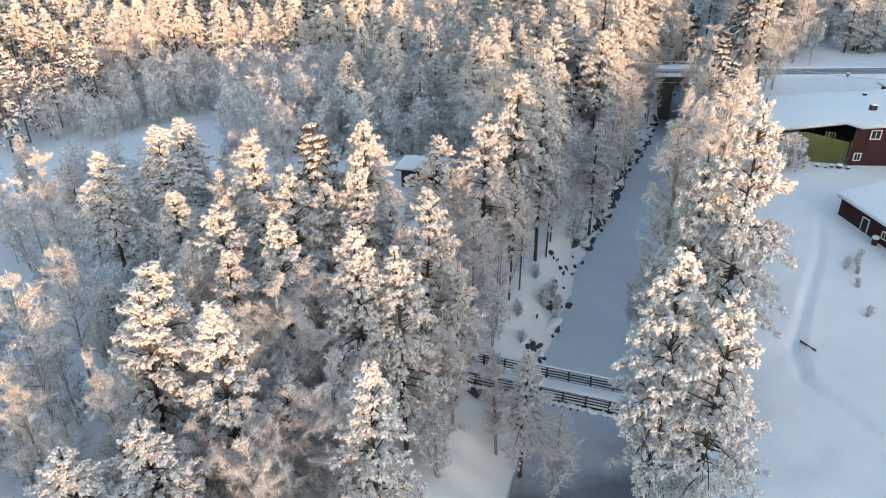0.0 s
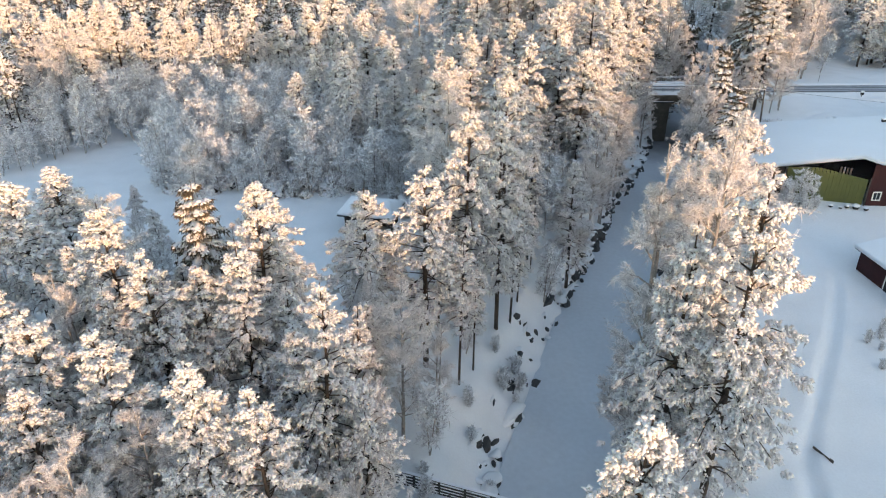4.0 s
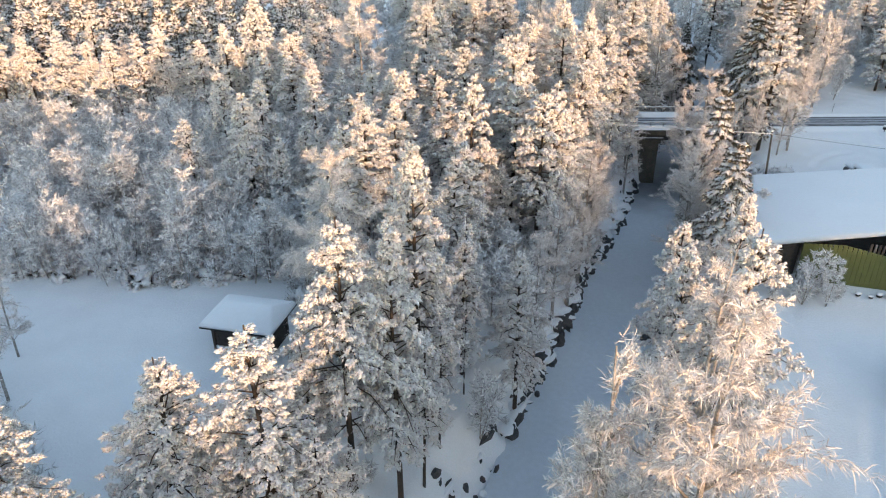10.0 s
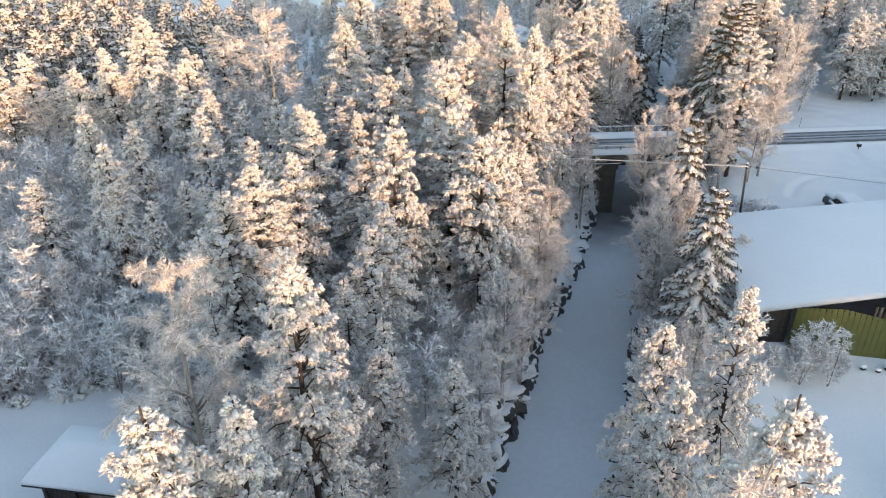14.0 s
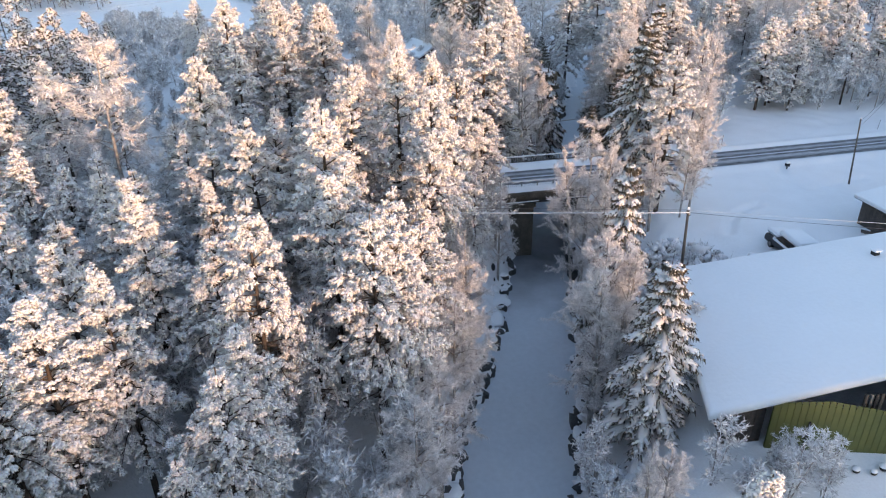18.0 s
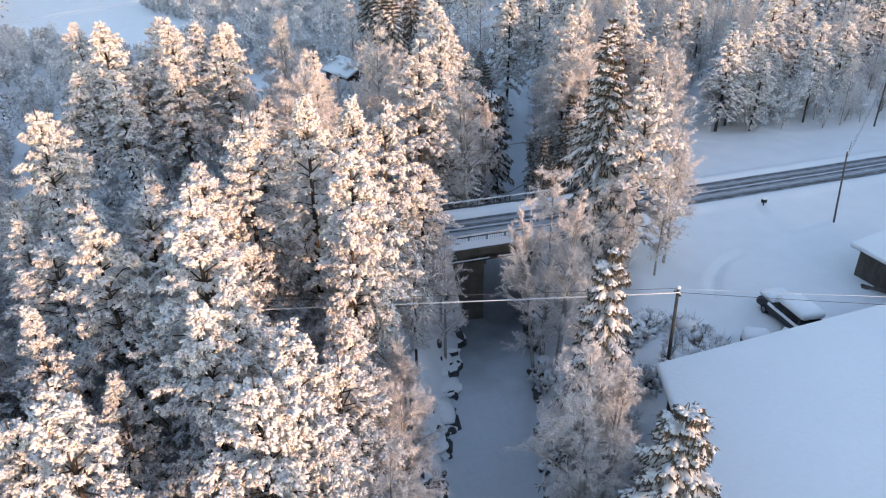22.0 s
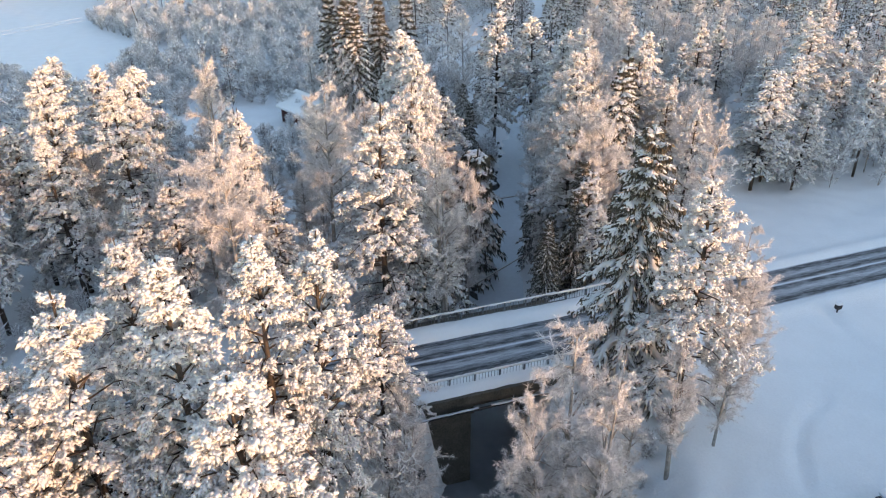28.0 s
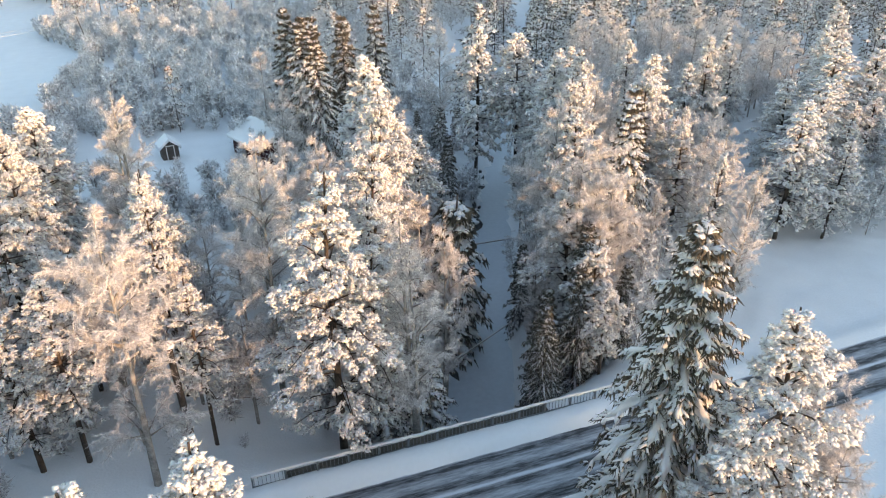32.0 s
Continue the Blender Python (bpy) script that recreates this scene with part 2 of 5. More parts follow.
class Geo:
    """Gathers vertices and triangles."""

    def __init__(self):
        self.v, self.t, self.n = [], [], 0

    def add(self, v, t):
        v = np.asarray(v, dtype=float).reshape(-1, 3)
        self.v.append(v)
        self.t.append(np.asarray(t, dtype=int).reshape(-1, 3) + self.n)
        self.n += len(v)

    def mesh(self, name, mat, smooth=False):
        return tri_mesh(name, np.concatenate(self.v), np.concatenate(self.t), mat, smooth)


def tube(g, points, radii, sides=5):
    """A tapered tube along points."""
    p = np.asarray(points, dtype=float)
    d = np.gradient(p, axis=0)
    d /= np.linalg.norm(d, axis=1, keepdims=True) + 1e-9
    ref = np.array((0.31, 0.17, 0.93)) if abs(d[0, 2]) < 0.9 else np.array((1.0, 0.1, 0.0))
    a = np.cross(d, ref)
    a /= np.linalg.norm(a, axis=1, keepdims=True) + 1e-9
    b = np.cross(d, a)
    ang = np.arange(sides) * 2 * np.pi / sides
    ring = a[:, None] * np.cos(ang)[None, :, None] + b[:, None] * np.sin(ang)[None, :, None]
    v = p[:, None] + ring * np.asarray(radii)[:, None, None]
    n, t = len(p), []
    for i in range(n - 1):
        for j in range(sides):
            k = (j + 1) % sides
            t += [(i * sides + j, i * sides + k, (i + 1) * sides + k), (i * sides + j, (i + 1) * sides + k, (i + 1) * sides + j)]
    for j in range(1, sides - 1):
        t.append(((n - 1) * sides, (n - 1) * sides + j, (n - 1) * sides + j + 1))
        t.append((0, j + 1, j))
    g.add(v, t)


SPIKE = np.array([(1, 0, 0), (-0.9, 0.1, 0), (0.1, 0.9, -0.45), (0.0, -0.9, -0.45), (-0.1, 0, 1.0)], dtype=float)
SPIKE_T = np.array([(0, 2, 4), (2, 1, 4), (1, 3, 4), (3, 0, 4), (2, 0, 3), (1, 2, 3)])
TETRA = np.array([(1, 0, -0.2), (-0.7, 0.8, -0.3), (-0.7, -0.8, -0.3), (-0.1, 0, 0.9)], dtype=float)
TETRA_T = np.array([(0, 1, 3), (1, 2, 3), (2, 0, 3), (1, 0, 2)])
OCTA = np.array([(1, 0, 0), (-1, 0, 0), (0, 1, 0), (0, -1, 0), (0, 0, 1), (0, 0, -1)], dtype=float)
OCTA_T = np.array([(0, 2, 4), (2, 1, 4), (1, 3, 4), (3, 0, 4), (2, 0, 5), (1, 2, 5), (3, 1, 5), (0, 3, 5)])


def unit(v):
    return v / (np.linalg.norm(v, axis=-1, keepdims=True) + 1e-9)


def puffs(g, centre, axis, length, width, thick, rng, form=None, tris=None):
    """Lumps of snow: centre and axis (n, 3); sizes (n,)."""
    n = len(centre)
    form, tris = (OCTA, OCTA_T) if form is None else (form, tris)
    k = len(form)
    a = unit(axis)
    s = unit(np.cross(a, (0, 0, 1.0)) + rng.normal(0, 0.05, (n, 3)))
    u = np.cross(s, a)
    base = form[None] + rng.normal(0, 0.2, (n, k, 3))
    v = centre[:, None] + base[..., :1] * a[:, None] * length[:, None, None] + base[..., 1:2] * s[:, None] * width[:, None, None] + base[..., 2:] * u[:, None] * thick[:, None, None]
    g.add(v, (tris[None] + (np.arange(n) * k)[:, None, None]))


def blades(g, start, axis, length, width, rng):
    """Thin three-cornered twigs or needle tufts from start along axis."""
    n = len(start)
    a = unit(axis)
    s = unit(np.cross(a, rng.normal(0, 1, (n, 3)))) * width[:, None]
    v = np.stack((start - s * 0.5, start + s * 0.5, start + a * length[:, None]), axis=1)
    g.add(v, np.arange(n * 3).reshape(-1, 3))


def fingers(g, start, axis, length, radius, sag, rng, rings=2, flat=0.8):
    """Rounded fingers of snow that grow from start along axis and sag towards the tip."""
    n = len(start)
    a = unit(axis)
    side = unit(np.cross(a, (0, 0, 1.0)) + rng.normal(0, 0.04, (n, 3)))
    up = np.cross(side, a)
    st = np.array(((0, 0.55, 1.0), (0, 0.26, 0.84, 1.0))[rings - 1]) if rings < 3 else np.linspace(0, 1, rings + 2)
    prof = np.interp(st, [0, 0.26, 0.6, 0.84, 1.0], [0.4, 0.85, 1.05, 0.9, 0])
    p = start[:, None] + a[:, None] * (length[:, None] * st)[..., None]
    p[..., 2] -= (length * sag)[:, None] * st ** 2
    p[:, 1:-1] += rng.normal(0, 0.16, (n, rings, 3)) * radius[:, None, None]
    r = radius[:, None] * prof[1:-1] * rng.uniform(0.75, 1.25, (n, rings))
    c = p[:, 1:-1]
    s_, u_ = side[:, None] * r[..., None], up[:, None] * r[..., None]
    ring = np.stack((c + s_ - u_ * 0.25 * flat, c + u_ * flat, c - s_ - u_ * 0.25 * flat, c - u_ * 0.75 * flat), 2).reshape(n, rings * 4, 3)
    v = np.concatenate((p[:, :1], ring, p[:, -1:]), 1)
    t = []
    e = rings * 4 + 1
    for j in range(4):
        k = (j + 1) % 4
        t += [(0, 1 + k, 1 + j), (e, e - 4 + j, e - 4 + k)]
        for i in range(rings - 1):
            o = 1 + i * 4
            t += [(o + j, o + k, o + 4 + k), (o + j, o + 4 + k, o + 4 + j)]
    g.add(v, np.array(t)[None] + (np.arange(n) * (e + 1))[:, None, None])


def twigs(g, start, axis, length, width, rng):
    """Twigs with a bend: two quads that droop to a point."""
    n = len(start)
    a = unit(axis)
    s = unit(np.cross(a, rng.normal(0, 1, (n, 3)))) * width[:, None]
    mid = start + a * length[:, None] * 0.5 + rng.normal(0, 0.03, (n, 3))
    end = start + a * length[:, None] + np.array((0, 0, -0.18)) * length[:, None]
    v = np.stack((start - s * 0.5, start + s * 0.5, mid + s * 0.35, mid - s * 0.35, end), axis=1)
    t = np.array([(0, 1, 2), (0, 2, 3), (3, 2, 4)])
    g.add(v, t[None] + (np.arange(n) * 5)[:, None, None])


def box(bm, x0, x1, y0, y1, z0, z1, bevel=0.0):
    vs = [bm.verts.new(c) for c in ((x0, y0, z0), (x1, y0, z0), (x1, y1, z0), (x0, y1, z0), (x0, y0, z1), (x1, y0, z1), (x1, y1, z1), (x0, y1, z1))]
    fs = [bm.faces.new([vs[i] for i in f]) for f in ((3, 2, 1, 0), (4, 5, 6, 7), (0, 1, 5, 4), (1, 2, 6, 5), (2, 3, 7, 6), (3, 0, 4, 7))]
    if bevel:
        bmesh.ops.bevel(bm, geom=list({e for f in fs for e in f.edges}), offset=bevel, segments=2, affect="EDGES", profile=0.5)
    return vs


def prism(bm, outline, z0, z1, bevel=0.0):
    """An upright prism over an outline; z0 and z1 are heights or functions of x, y."""
    f0, f1 = (z if callable(z) else (lambda x, y, z=z: z) for z in (z0, z1))
    lo = [bm.verts.new((x, y, f0(x, y))) for x, y in outline]
    hi = [bm.verts.new((x, y, f1(x, y))) for x, y in outline]
    n = len(outline)
    fs = [bm.faces.new(hi), bm.faces.new(lo[::-1])]
    for i in range(n):
        fs.append(bm.faces.new((lo[i], lo[(i + 1) % n], hi[(i + 1) % n], hi[i])))
    bmesh.ops.recalc_face_normals(bm, faces=fs)
    if bevel:
        bmesh.ops.bevel(bm, geom=list({e for e in fs[0].edges}), offset=bevel, segments=3, affect="EDGES", profile=0.5)


def done(bm, name, mat, smooth=False):
    me = bpy.data.meshes.new(name)
    bm.to_mesh(me)
    bm.free()
    for p in me.polygons:
        p.use_smooth = smooth
    me.materials.append(mat)
    return me


def part(name, bm, mat, parent="", label="", m=None, smooth=False):
    """Links a bmesh, or a mesh that has its material already, as one part under a thing or a part."""
    if isinstance(mat, bpy.types.Object):
        parent, label = mat, parent or label
    ob = new(name, done(bm, name, mat, smooth) if isinstance(bm, bmesh.types.BMesh) else bm)
    ob.parent = parent
    if m is not None:
        ob.matrix_basis = m
    return tagged(ob, label)


def thing(name, m, label, category, group="", kind=""):
    ob = new(name)
    ob.empty_display_size = 0.3
    ob.matrix_basis = m
    return tagged(ob, label, category, group, kind)


def boxed(x0, x1, y0, y1, z0, z1, bevel=0.0):
    bm = bmesh.new()
    box(bm, x0, x1, y0, y1, z0, z1, bevel)
    return bm


def beam(a, b, w, h):
    """A square timber from a to b."""
    a, b = Vector(a), Vector(b)
    bm = bmesh.new()
    box(bm, 0, (b - a).length, -w / 2, w / 2, -h / 2, h / 2)
    bm.transform(Matrix.Translation(a) @ (b - a).to_track_quat("X", "Z").to_matrix().to_4x4())
    return bm


def rod(a, b, r, sides=6, r2=None):
    g = Geo()
    tube(g, [a, tuple((p + q) / 2 for p, q in zip(a, b)), b], [r, (r + (r2 or r)) / 2, r2 or r], sides)
    return g


# ---- the lie of the land ----
def ease(v):
    v = np.clip(v, 0, 1)
    return v * v * (3 - 2 * v)


def canal_x(y):
    return np.interp(y, [-400, -40, 38.4, 80.4, 106.8, 118.8, 136.8, 166.8, 201.6, 250, 600], [-100, -9, 9.8, 23.9, 34.7, 39.8, 46.8, 60, 76.8, 101, 290])


def canal_half(y):
    return np.interp(y, [38, 56, 80, 88, 107, 119, 137, 160, 202], [4.3, 5, 5, 4.3, 4.6, 3.8, 3.5, 3, 2.2])


def road_mid(x):
    return 143.0 + 0.03 * np.maximum(np.asarray(x) - 55, 0)


ROAD_Z = 8.7
YARD_TRACK = [(79.6, 139.5), (78.5, 135.5), (78.8, 132.3), (82.1, 132.7), (88, 134)]
SLED_TRACK = [(62.5, 123.2), (64.6, 126.2), (67.2, 128.4), (70.5, 129.6)]
TRACK = [(45.9, 77), (41.6, 68.2), (36.4, 59.9), (31.8, 52), (31.0, 48.2), (32.5, 44.7), (33.6, 40.7), (36, 33), (37, 20)]


def lumps(x, y):
    return (np.sin(x * 0.31 + 1.3 * np.sin(y * 0.17)) * np.sin(y * 0.27 + 1.1 * np.sin(x * 0.21)) * 0.5
            + np.sin(x * 0.9 + 2 * np.sin(y * 0.43)) * np.sin(y * 0.8 + 1.7 * np.sin(x * 0.5)) * 0.25
            + np.sin(x * 2.3 + 2 * np.sin(y * 1.3)) * np.sin(y * 2.1 + 1.7 * np.sin(x * 1.5)) * 0.08)


def land(x, y):
    x, y = np.asarray(x, dtype=float), np.asarray(y, dtype=float)
    c, h = canal_x(y), canal_half(y) + 0.25 * np.sin(y * 0.7) + 0.15 * np.sin(y * 1.9)
    dl, dr = c - h - x, x - c - h
    steep = np.interp(y, [55, 80, 130], [6.5, 4.0, 4.0])
    left = 4.4 * ease(dl / steep) + 4.4 * ease((dl - 4) / 20)
    yard = np.interp(y, [30, 54, 78, 95, 118], [3.6, 4.0, 6.0, 7.4, 8.4])
    right = np.minimum(yard, 3.6) * ease(dr / 3.6) + (yard - np.minimum(yard, 3.6)) * ease((dr - 2.5) / 8)
    z = np.where(dl > 0, left, np.where(dr > 0, right, 0.0))
    off = np.minimum(np.maximum(dl, dr) / 3.0, 1.0)
    z = z + 0.35 * lumps(x, y) * ease(off) * np.where((dr > 14) & (y < 140), 0.25, 1.0)
    road = 1 - ease((np.abs(y - road_mid(x)) - 5.0) / 7.0)
    away = ease(np.maximum(dl, dr) / 2.0)
    z = z * (1 - road * away) + (ROAD_Z - 0.12) * road * away
    drift = np.exp(-((np.abs(y - road_mid(x)) - 3.6) / 0.8) ** 2) * 0.4 * ease((np.maximum(dl, dr) - 4) / 3)
    z = z + drift
    # unseen wooded rise behind the start of the flight, added to cast shade
    back = x * SUN_DIR.x + y * SUN_DIR.y
    z = z + 24.5 * ease((back - 60) / 130)
    # far rises on the other sides
    z = z + 10 * ease((y - 330) / 500) + 14 * ease((-x - 120) / 260)
    return z


def trodden(x, y):
    z = land(x, y)
    d = np.full(np.shape(z), 99.0)
    legs = [q for line in (TRACK, YARD_TRACK, SLED_TRACK) for q in zip(line[:-1], line[1:])]
    for (ax, ay), (bx, by) in legs:
        ux, uy = bx - ax, by - ay
        s = np.clip(((x - ax) * ux + (y - ay) * uy) / (ux * ux + uy * uy), 0, 1)
        d = np.minimum(d, np.hypot(x - ax - s * ux, y - ay - s * uy))
    return z - 0.2 * np.exp(-(d / 0.45) ** 2) + 0.07 * np.exp(-((d - 1.0) / 0.4) ** 2)


def graded(lo, a, b, hi, step, grow):
    mid = list(np.arange(a, b + step, step))
    s, v = step, mid[-1]
    while v < hi:
        s *= grow
        v += s
        mid.append(v)
    s, v = step, a
    while v > lo:
        s *= grow
        v -= s
        mid.insert(0, v)
    return np.array(mid)


gx, gy = graded(-2500, -30, 100, 2500, 0.55, 1.09), graded(-2500, 30, 165, 4000, 0.55, 1.07)
GX, GY = np.meshgrid(gx, gy)
nx, ny = len(gx), len(gy)
quad = (np.arange(ny - 1)[:, None] * nx + np.arange(nx - 1)[None]).ravel()
ground_tris = np.concatenate((np.stack((quad, quad + 1, quad + nx + 1), 1), np.stack((quad, quad + nx + 1, quad + nx), 1)))
ground = new("ground", tri_mesh("ground", np.stack((GX, GY, trodden(GX, GY)), -1).reshape(-1, 3), ground_tris, SNOW, True))
tagged(ground, "deep untouched snow over rolling ground with canal banks", "ground", kind="structure")

# the frozen canal: a snow-covered sheet a hand above the bed
g = Geo()
ys = np.arange(-60, 320, 2.0)
cx, ch = canal_x(ys), canal_half(ys) + 0.5
cols = np.linspace(-1, 1, 9)
v = np.stack((cx[:, None] + ch[:, None] * cols, np.repeat(ys[:, None], 9, 1), 0.12 + 0.1 * np.abs(cols) ** 4 + 0.03 * np.sin(ys * 0.4)[:, None] * cols), -1)
q = (np.arange(len(ys) - 1)[:, None] * 9 + np.arange(8)[None]).ravel()
g.add(v, np.concatenate((np.stack((q, q + 1, q + 10), 1), np.stack((q, q + 10, q + 9), 1))))
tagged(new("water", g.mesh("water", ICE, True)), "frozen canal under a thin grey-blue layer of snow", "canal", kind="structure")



# ---- road and bridge ----
g = Geo()
xs = np.concatenate((np.arange(-400, -40, 12.0), np.arange(-40, 140, 2.0), np.arange(140, 500, 12.0)))
v, uv = [], []
for i, x in enumerate(xs):
    for j, s in enumerate((-2.65, -1.3, 0, 1.3, 2.65)):
        v.append((x, float(road_mid(x)) + s, ROAD_Z + 0.03 - 0.012 * abs(s)))
        uv.append((x / 5.3, j / 4))
q = (np.arange(len(xs) - 1)[:, None] * 5 + np.arange(4)[None]).ravel()
g.add(v, np.concatenate((np.stack((q, q + 5, q + 6), 1), np.stack((q, q + 6, q + 1), 1))))
road_mesh = g.mesh("road", ASPHALT)
layer = road_mesh.uv_layers.new(name="UVMap")
for loop in road_mesh.loops:
    layer.data[loop.index].uv = uv[loop.vertex_index]
for p in road_mesh.polygons:
    if p.normal.z < 0:
        p.flip()
tagged(new("road", road_mesh), "two-lane asphalt road with dark wheel tracks and packed snow", "road", kind="structure")


def snow_bank(name, x0, x1, y0, y1, z, top, parent, seed):
    """A rounded, uneven ridge of ploughed snow along the road."""
    rng = np.random.default_rng(seed)
    xs, cols = np.arange(x0, x1 + 0.3, 0.6), np.linspace(0, 1, 9)
    h = top * (0.75 + 0.25 * np.interp(xs, np.arange(x0 - 3, x1 + 6, 3.0), rng.random(len(np.arange(x0 - 3, x1 + 6, 3.0)))))
    prof = np.array([0, 0.55, 0.85, 1.0, 1.0, 0.95, 0.85, 0.6, 0])
    v = np.stack((np.repeat(xs[:, None], 9, 1), y0 + (y1 - y0) * cols[None] + rng.normal(0, 0.035, (len(xs), 9)), z + h[:, None] * prof[None] + rng.normal(0, 0.02, (len(xs), 9)) * prof), -1)
    g = Geo()
    q = (np.arange(len(xs) - 1)[:, None] * 9 + np.arange(8)[None]).ravel()
    g.add(v, np.concatenate((np.stack((q, q + 9, q + 10), 1), np.stack((q, q + 10, q + 1), 1))))
    for e in (0, len(xs) - 1):
        g.add(v[e], [(0, k, k + 1) for k in range(1, 8)])
    return part(name, g.mesh(name, SNOW_ROOF, True), parent, "ploughed snow bank")


BX0, BX1 = 38.5, 62.0
bridge = thing("road_bridge", pose(0, 0, 0), "concrete road bridge over the canal with snow-laden railings", "bridge", kind="structure")
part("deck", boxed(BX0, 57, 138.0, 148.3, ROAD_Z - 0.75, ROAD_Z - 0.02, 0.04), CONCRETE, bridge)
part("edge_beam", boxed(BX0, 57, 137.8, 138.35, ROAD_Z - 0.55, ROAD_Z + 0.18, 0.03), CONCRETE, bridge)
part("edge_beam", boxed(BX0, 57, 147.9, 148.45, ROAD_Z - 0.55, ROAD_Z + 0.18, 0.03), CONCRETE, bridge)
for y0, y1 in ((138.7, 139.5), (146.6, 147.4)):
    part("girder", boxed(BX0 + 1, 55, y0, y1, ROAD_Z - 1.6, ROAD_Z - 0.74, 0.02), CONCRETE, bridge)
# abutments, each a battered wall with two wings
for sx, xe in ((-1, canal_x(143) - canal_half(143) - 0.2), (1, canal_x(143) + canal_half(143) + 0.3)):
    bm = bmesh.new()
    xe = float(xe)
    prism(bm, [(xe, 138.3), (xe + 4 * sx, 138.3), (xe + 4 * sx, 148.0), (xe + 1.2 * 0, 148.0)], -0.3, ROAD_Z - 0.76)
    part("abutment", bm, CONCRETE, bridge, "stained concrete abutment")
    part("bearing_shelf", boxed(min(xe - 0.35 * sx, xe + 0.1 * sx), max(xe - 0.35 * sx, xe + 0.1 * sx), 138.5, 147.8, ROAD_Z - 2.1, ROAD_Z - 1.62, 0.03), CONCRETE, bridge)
# a snow-topped service pipe hangs below the near edge
part("service_pipe", rod((BX0, 137.6, ROAD_Z - 1.0), (57, 137.6, ROAD_Z - 1.0), 0.11, 8).mesh("service_pipe", BLACK), bridge)
snow_bank("pipe_snow", BX0, 46.2, 137.52, 137.68, ROAD_Z - 0.9, 0.08, bridge, 3)
snow_bank("pipe_snow", 47.3, 57, 137.52, 137.68, ROAD_Z - 0.9, 0.08, bridge, 4)
snow_bank("snow_bank", BX0 - 1, 57.0, 137.9, 140.5, ROAD_Z, 0.72, bridge, 5)
snow_bank("snow_bank", 30, 64.0, 145.55, 147.9, ROAD_Z, 0.62, bridge, 6)


def railing(x0, x1, y, bars, label, seed):
    """A steel bridge railing: posts, rails and upright bars, under snow."""
    r = thing("bridge_railing", pose(x0, y, ROAD_Z + 0.05), label, "railing", "railings of the road bridge")
    n = x1 - x0
    for z in (1.1, 0.3):
        part("rail", boxed(0, n, -0.04, 0.04, z - 0.04, z + 0.04), STEEL, r)
    post = done(boxed(-0.05, 0.05, -0.06, 0.06, 0, 1.14), "post", STEEL)
    for k in range(int(n / 2) + 1):
        part("post", post, STEEL, r, m=Matrix.Translation((min(k * 2.0, n), 0, 0)))
    if bars:
        bar = done(boxed(-0.014, 0.014, -0.014, 0.014, 0.3, 1.08), "bar", STEEL)
        for k in range(int(n / 0.25)):
            part("bar", bar, STEEL, r, m=Matrix.Translation((k * 0.25 + 0.1, 0, 0)))
    xs = np.arange(0, n + 0.1, 0.35)
    rng = np.random.default_rng(seed)
    g = Geo()
    tube(g, np.stack((xs, rng.normal(0, 0.015, len(xs)), 1.17 + rng.normal(0, 0.012, len(xs))), 1), rng.uniform(0.07, 0.13, len(xs)), 6)
    part("snow_cap", g.mesh("snow_cap", TREE_SNOW, True), r, "snow along the top rail")


railing(BX0, 58.0, 139.0, True, "grey steel railing half buried in ploughed snow", 7)
railing(36.5, 64.0, 147.55, True, "dark steel railing with snow along its top rail", 8)

# ---- footbridge ----
FB0, FB1 = Vector((0.8, 47.9, 5.2)), Vector((17.6, 42.1, 5.2))
fdir = (FB1 - FB0).normalized()
fyaw = math.degrees(math.atan2(fdir.y, fdir.x))
fl = (FB1 - FB0).length
fb = thing("footbridge", pose(*FB0, 0, 0, fyaw), "snow-covered timber footbridge with dark rails over the canal", "bridge")
for y in (-0.9, 0.9):
    part("bearer", boxed(0, fl, y - 0.15, y + 0.15, -0.55, -0.12), DARK_WOOD, fb)
plank = done(boxed(-0.13, 0.13, -1.5, 1.5, -0.118, -0.05, 0.01), "plank", DARK_WOOD)
for k in range(int(fl / 0.29)):
    part("plank", plank, DARK_WOOD, fb, m=Matrix.Translation((0.2 + k * 0.29, 0.03 * math.sin(k * 2.1), 0)))
bm = bmesh.new()
box(bm, 0, fl, -1.15, 1.15, -0.046, 0.22, 0.09)
part("deck_snow", bm, SNOW_ROOF, fb, "smooth snow on the deck", smooth=True)
for side in (-1, 1):
    post = done(boxed(-0.07, 0.07, -0.05, 0.05, -0.3, 1.12), "post", DARK_WOOD)
    for k in range(10):
        part("post", post, DARK_WOOD, fb, m=Matrix.Translation((0.6 + k * 1.8, side * 1.33, 0)))
    for z in (0.36, 0.62, 0.88):
        part("rail", boxed(0.3, fl, side * 1.26 - 0.03, side * 1.26 + 0.03, z - 0.05, z + 0.05), DARK_WOOD, fb)
    part("top_rail", boxed(0.2, fl, side * 1.33 - 0.09, side * 1.33 + 0.09, 1.12, 1.17), DARK_WOOD, fb)
    bm = bmesh.new()
    box(bm, 0.2, fl, side * 1.33 - 0.1, side * 1.33 + 0.1, 1.172, 1.26, 0.03)
    part("rail_snow", bm, SNOW_ROOF, fb, smooth=True)
    # the rails splay out on the left bank
    for z in (0.36, 0.62, 0.88, 1.14):
        part("splay_rail", beam((0.4, side * 1.33, z), (-2.2, side * 2.6, z - 0.25), 0.06, 0.1), DARK_WOOD, fb)
    part("post", post, DARK_WOOD, fb, m=Matrix.Translation((-1.9, side * 2.5, -0.25)))
rng = np.random.default_rng(12)
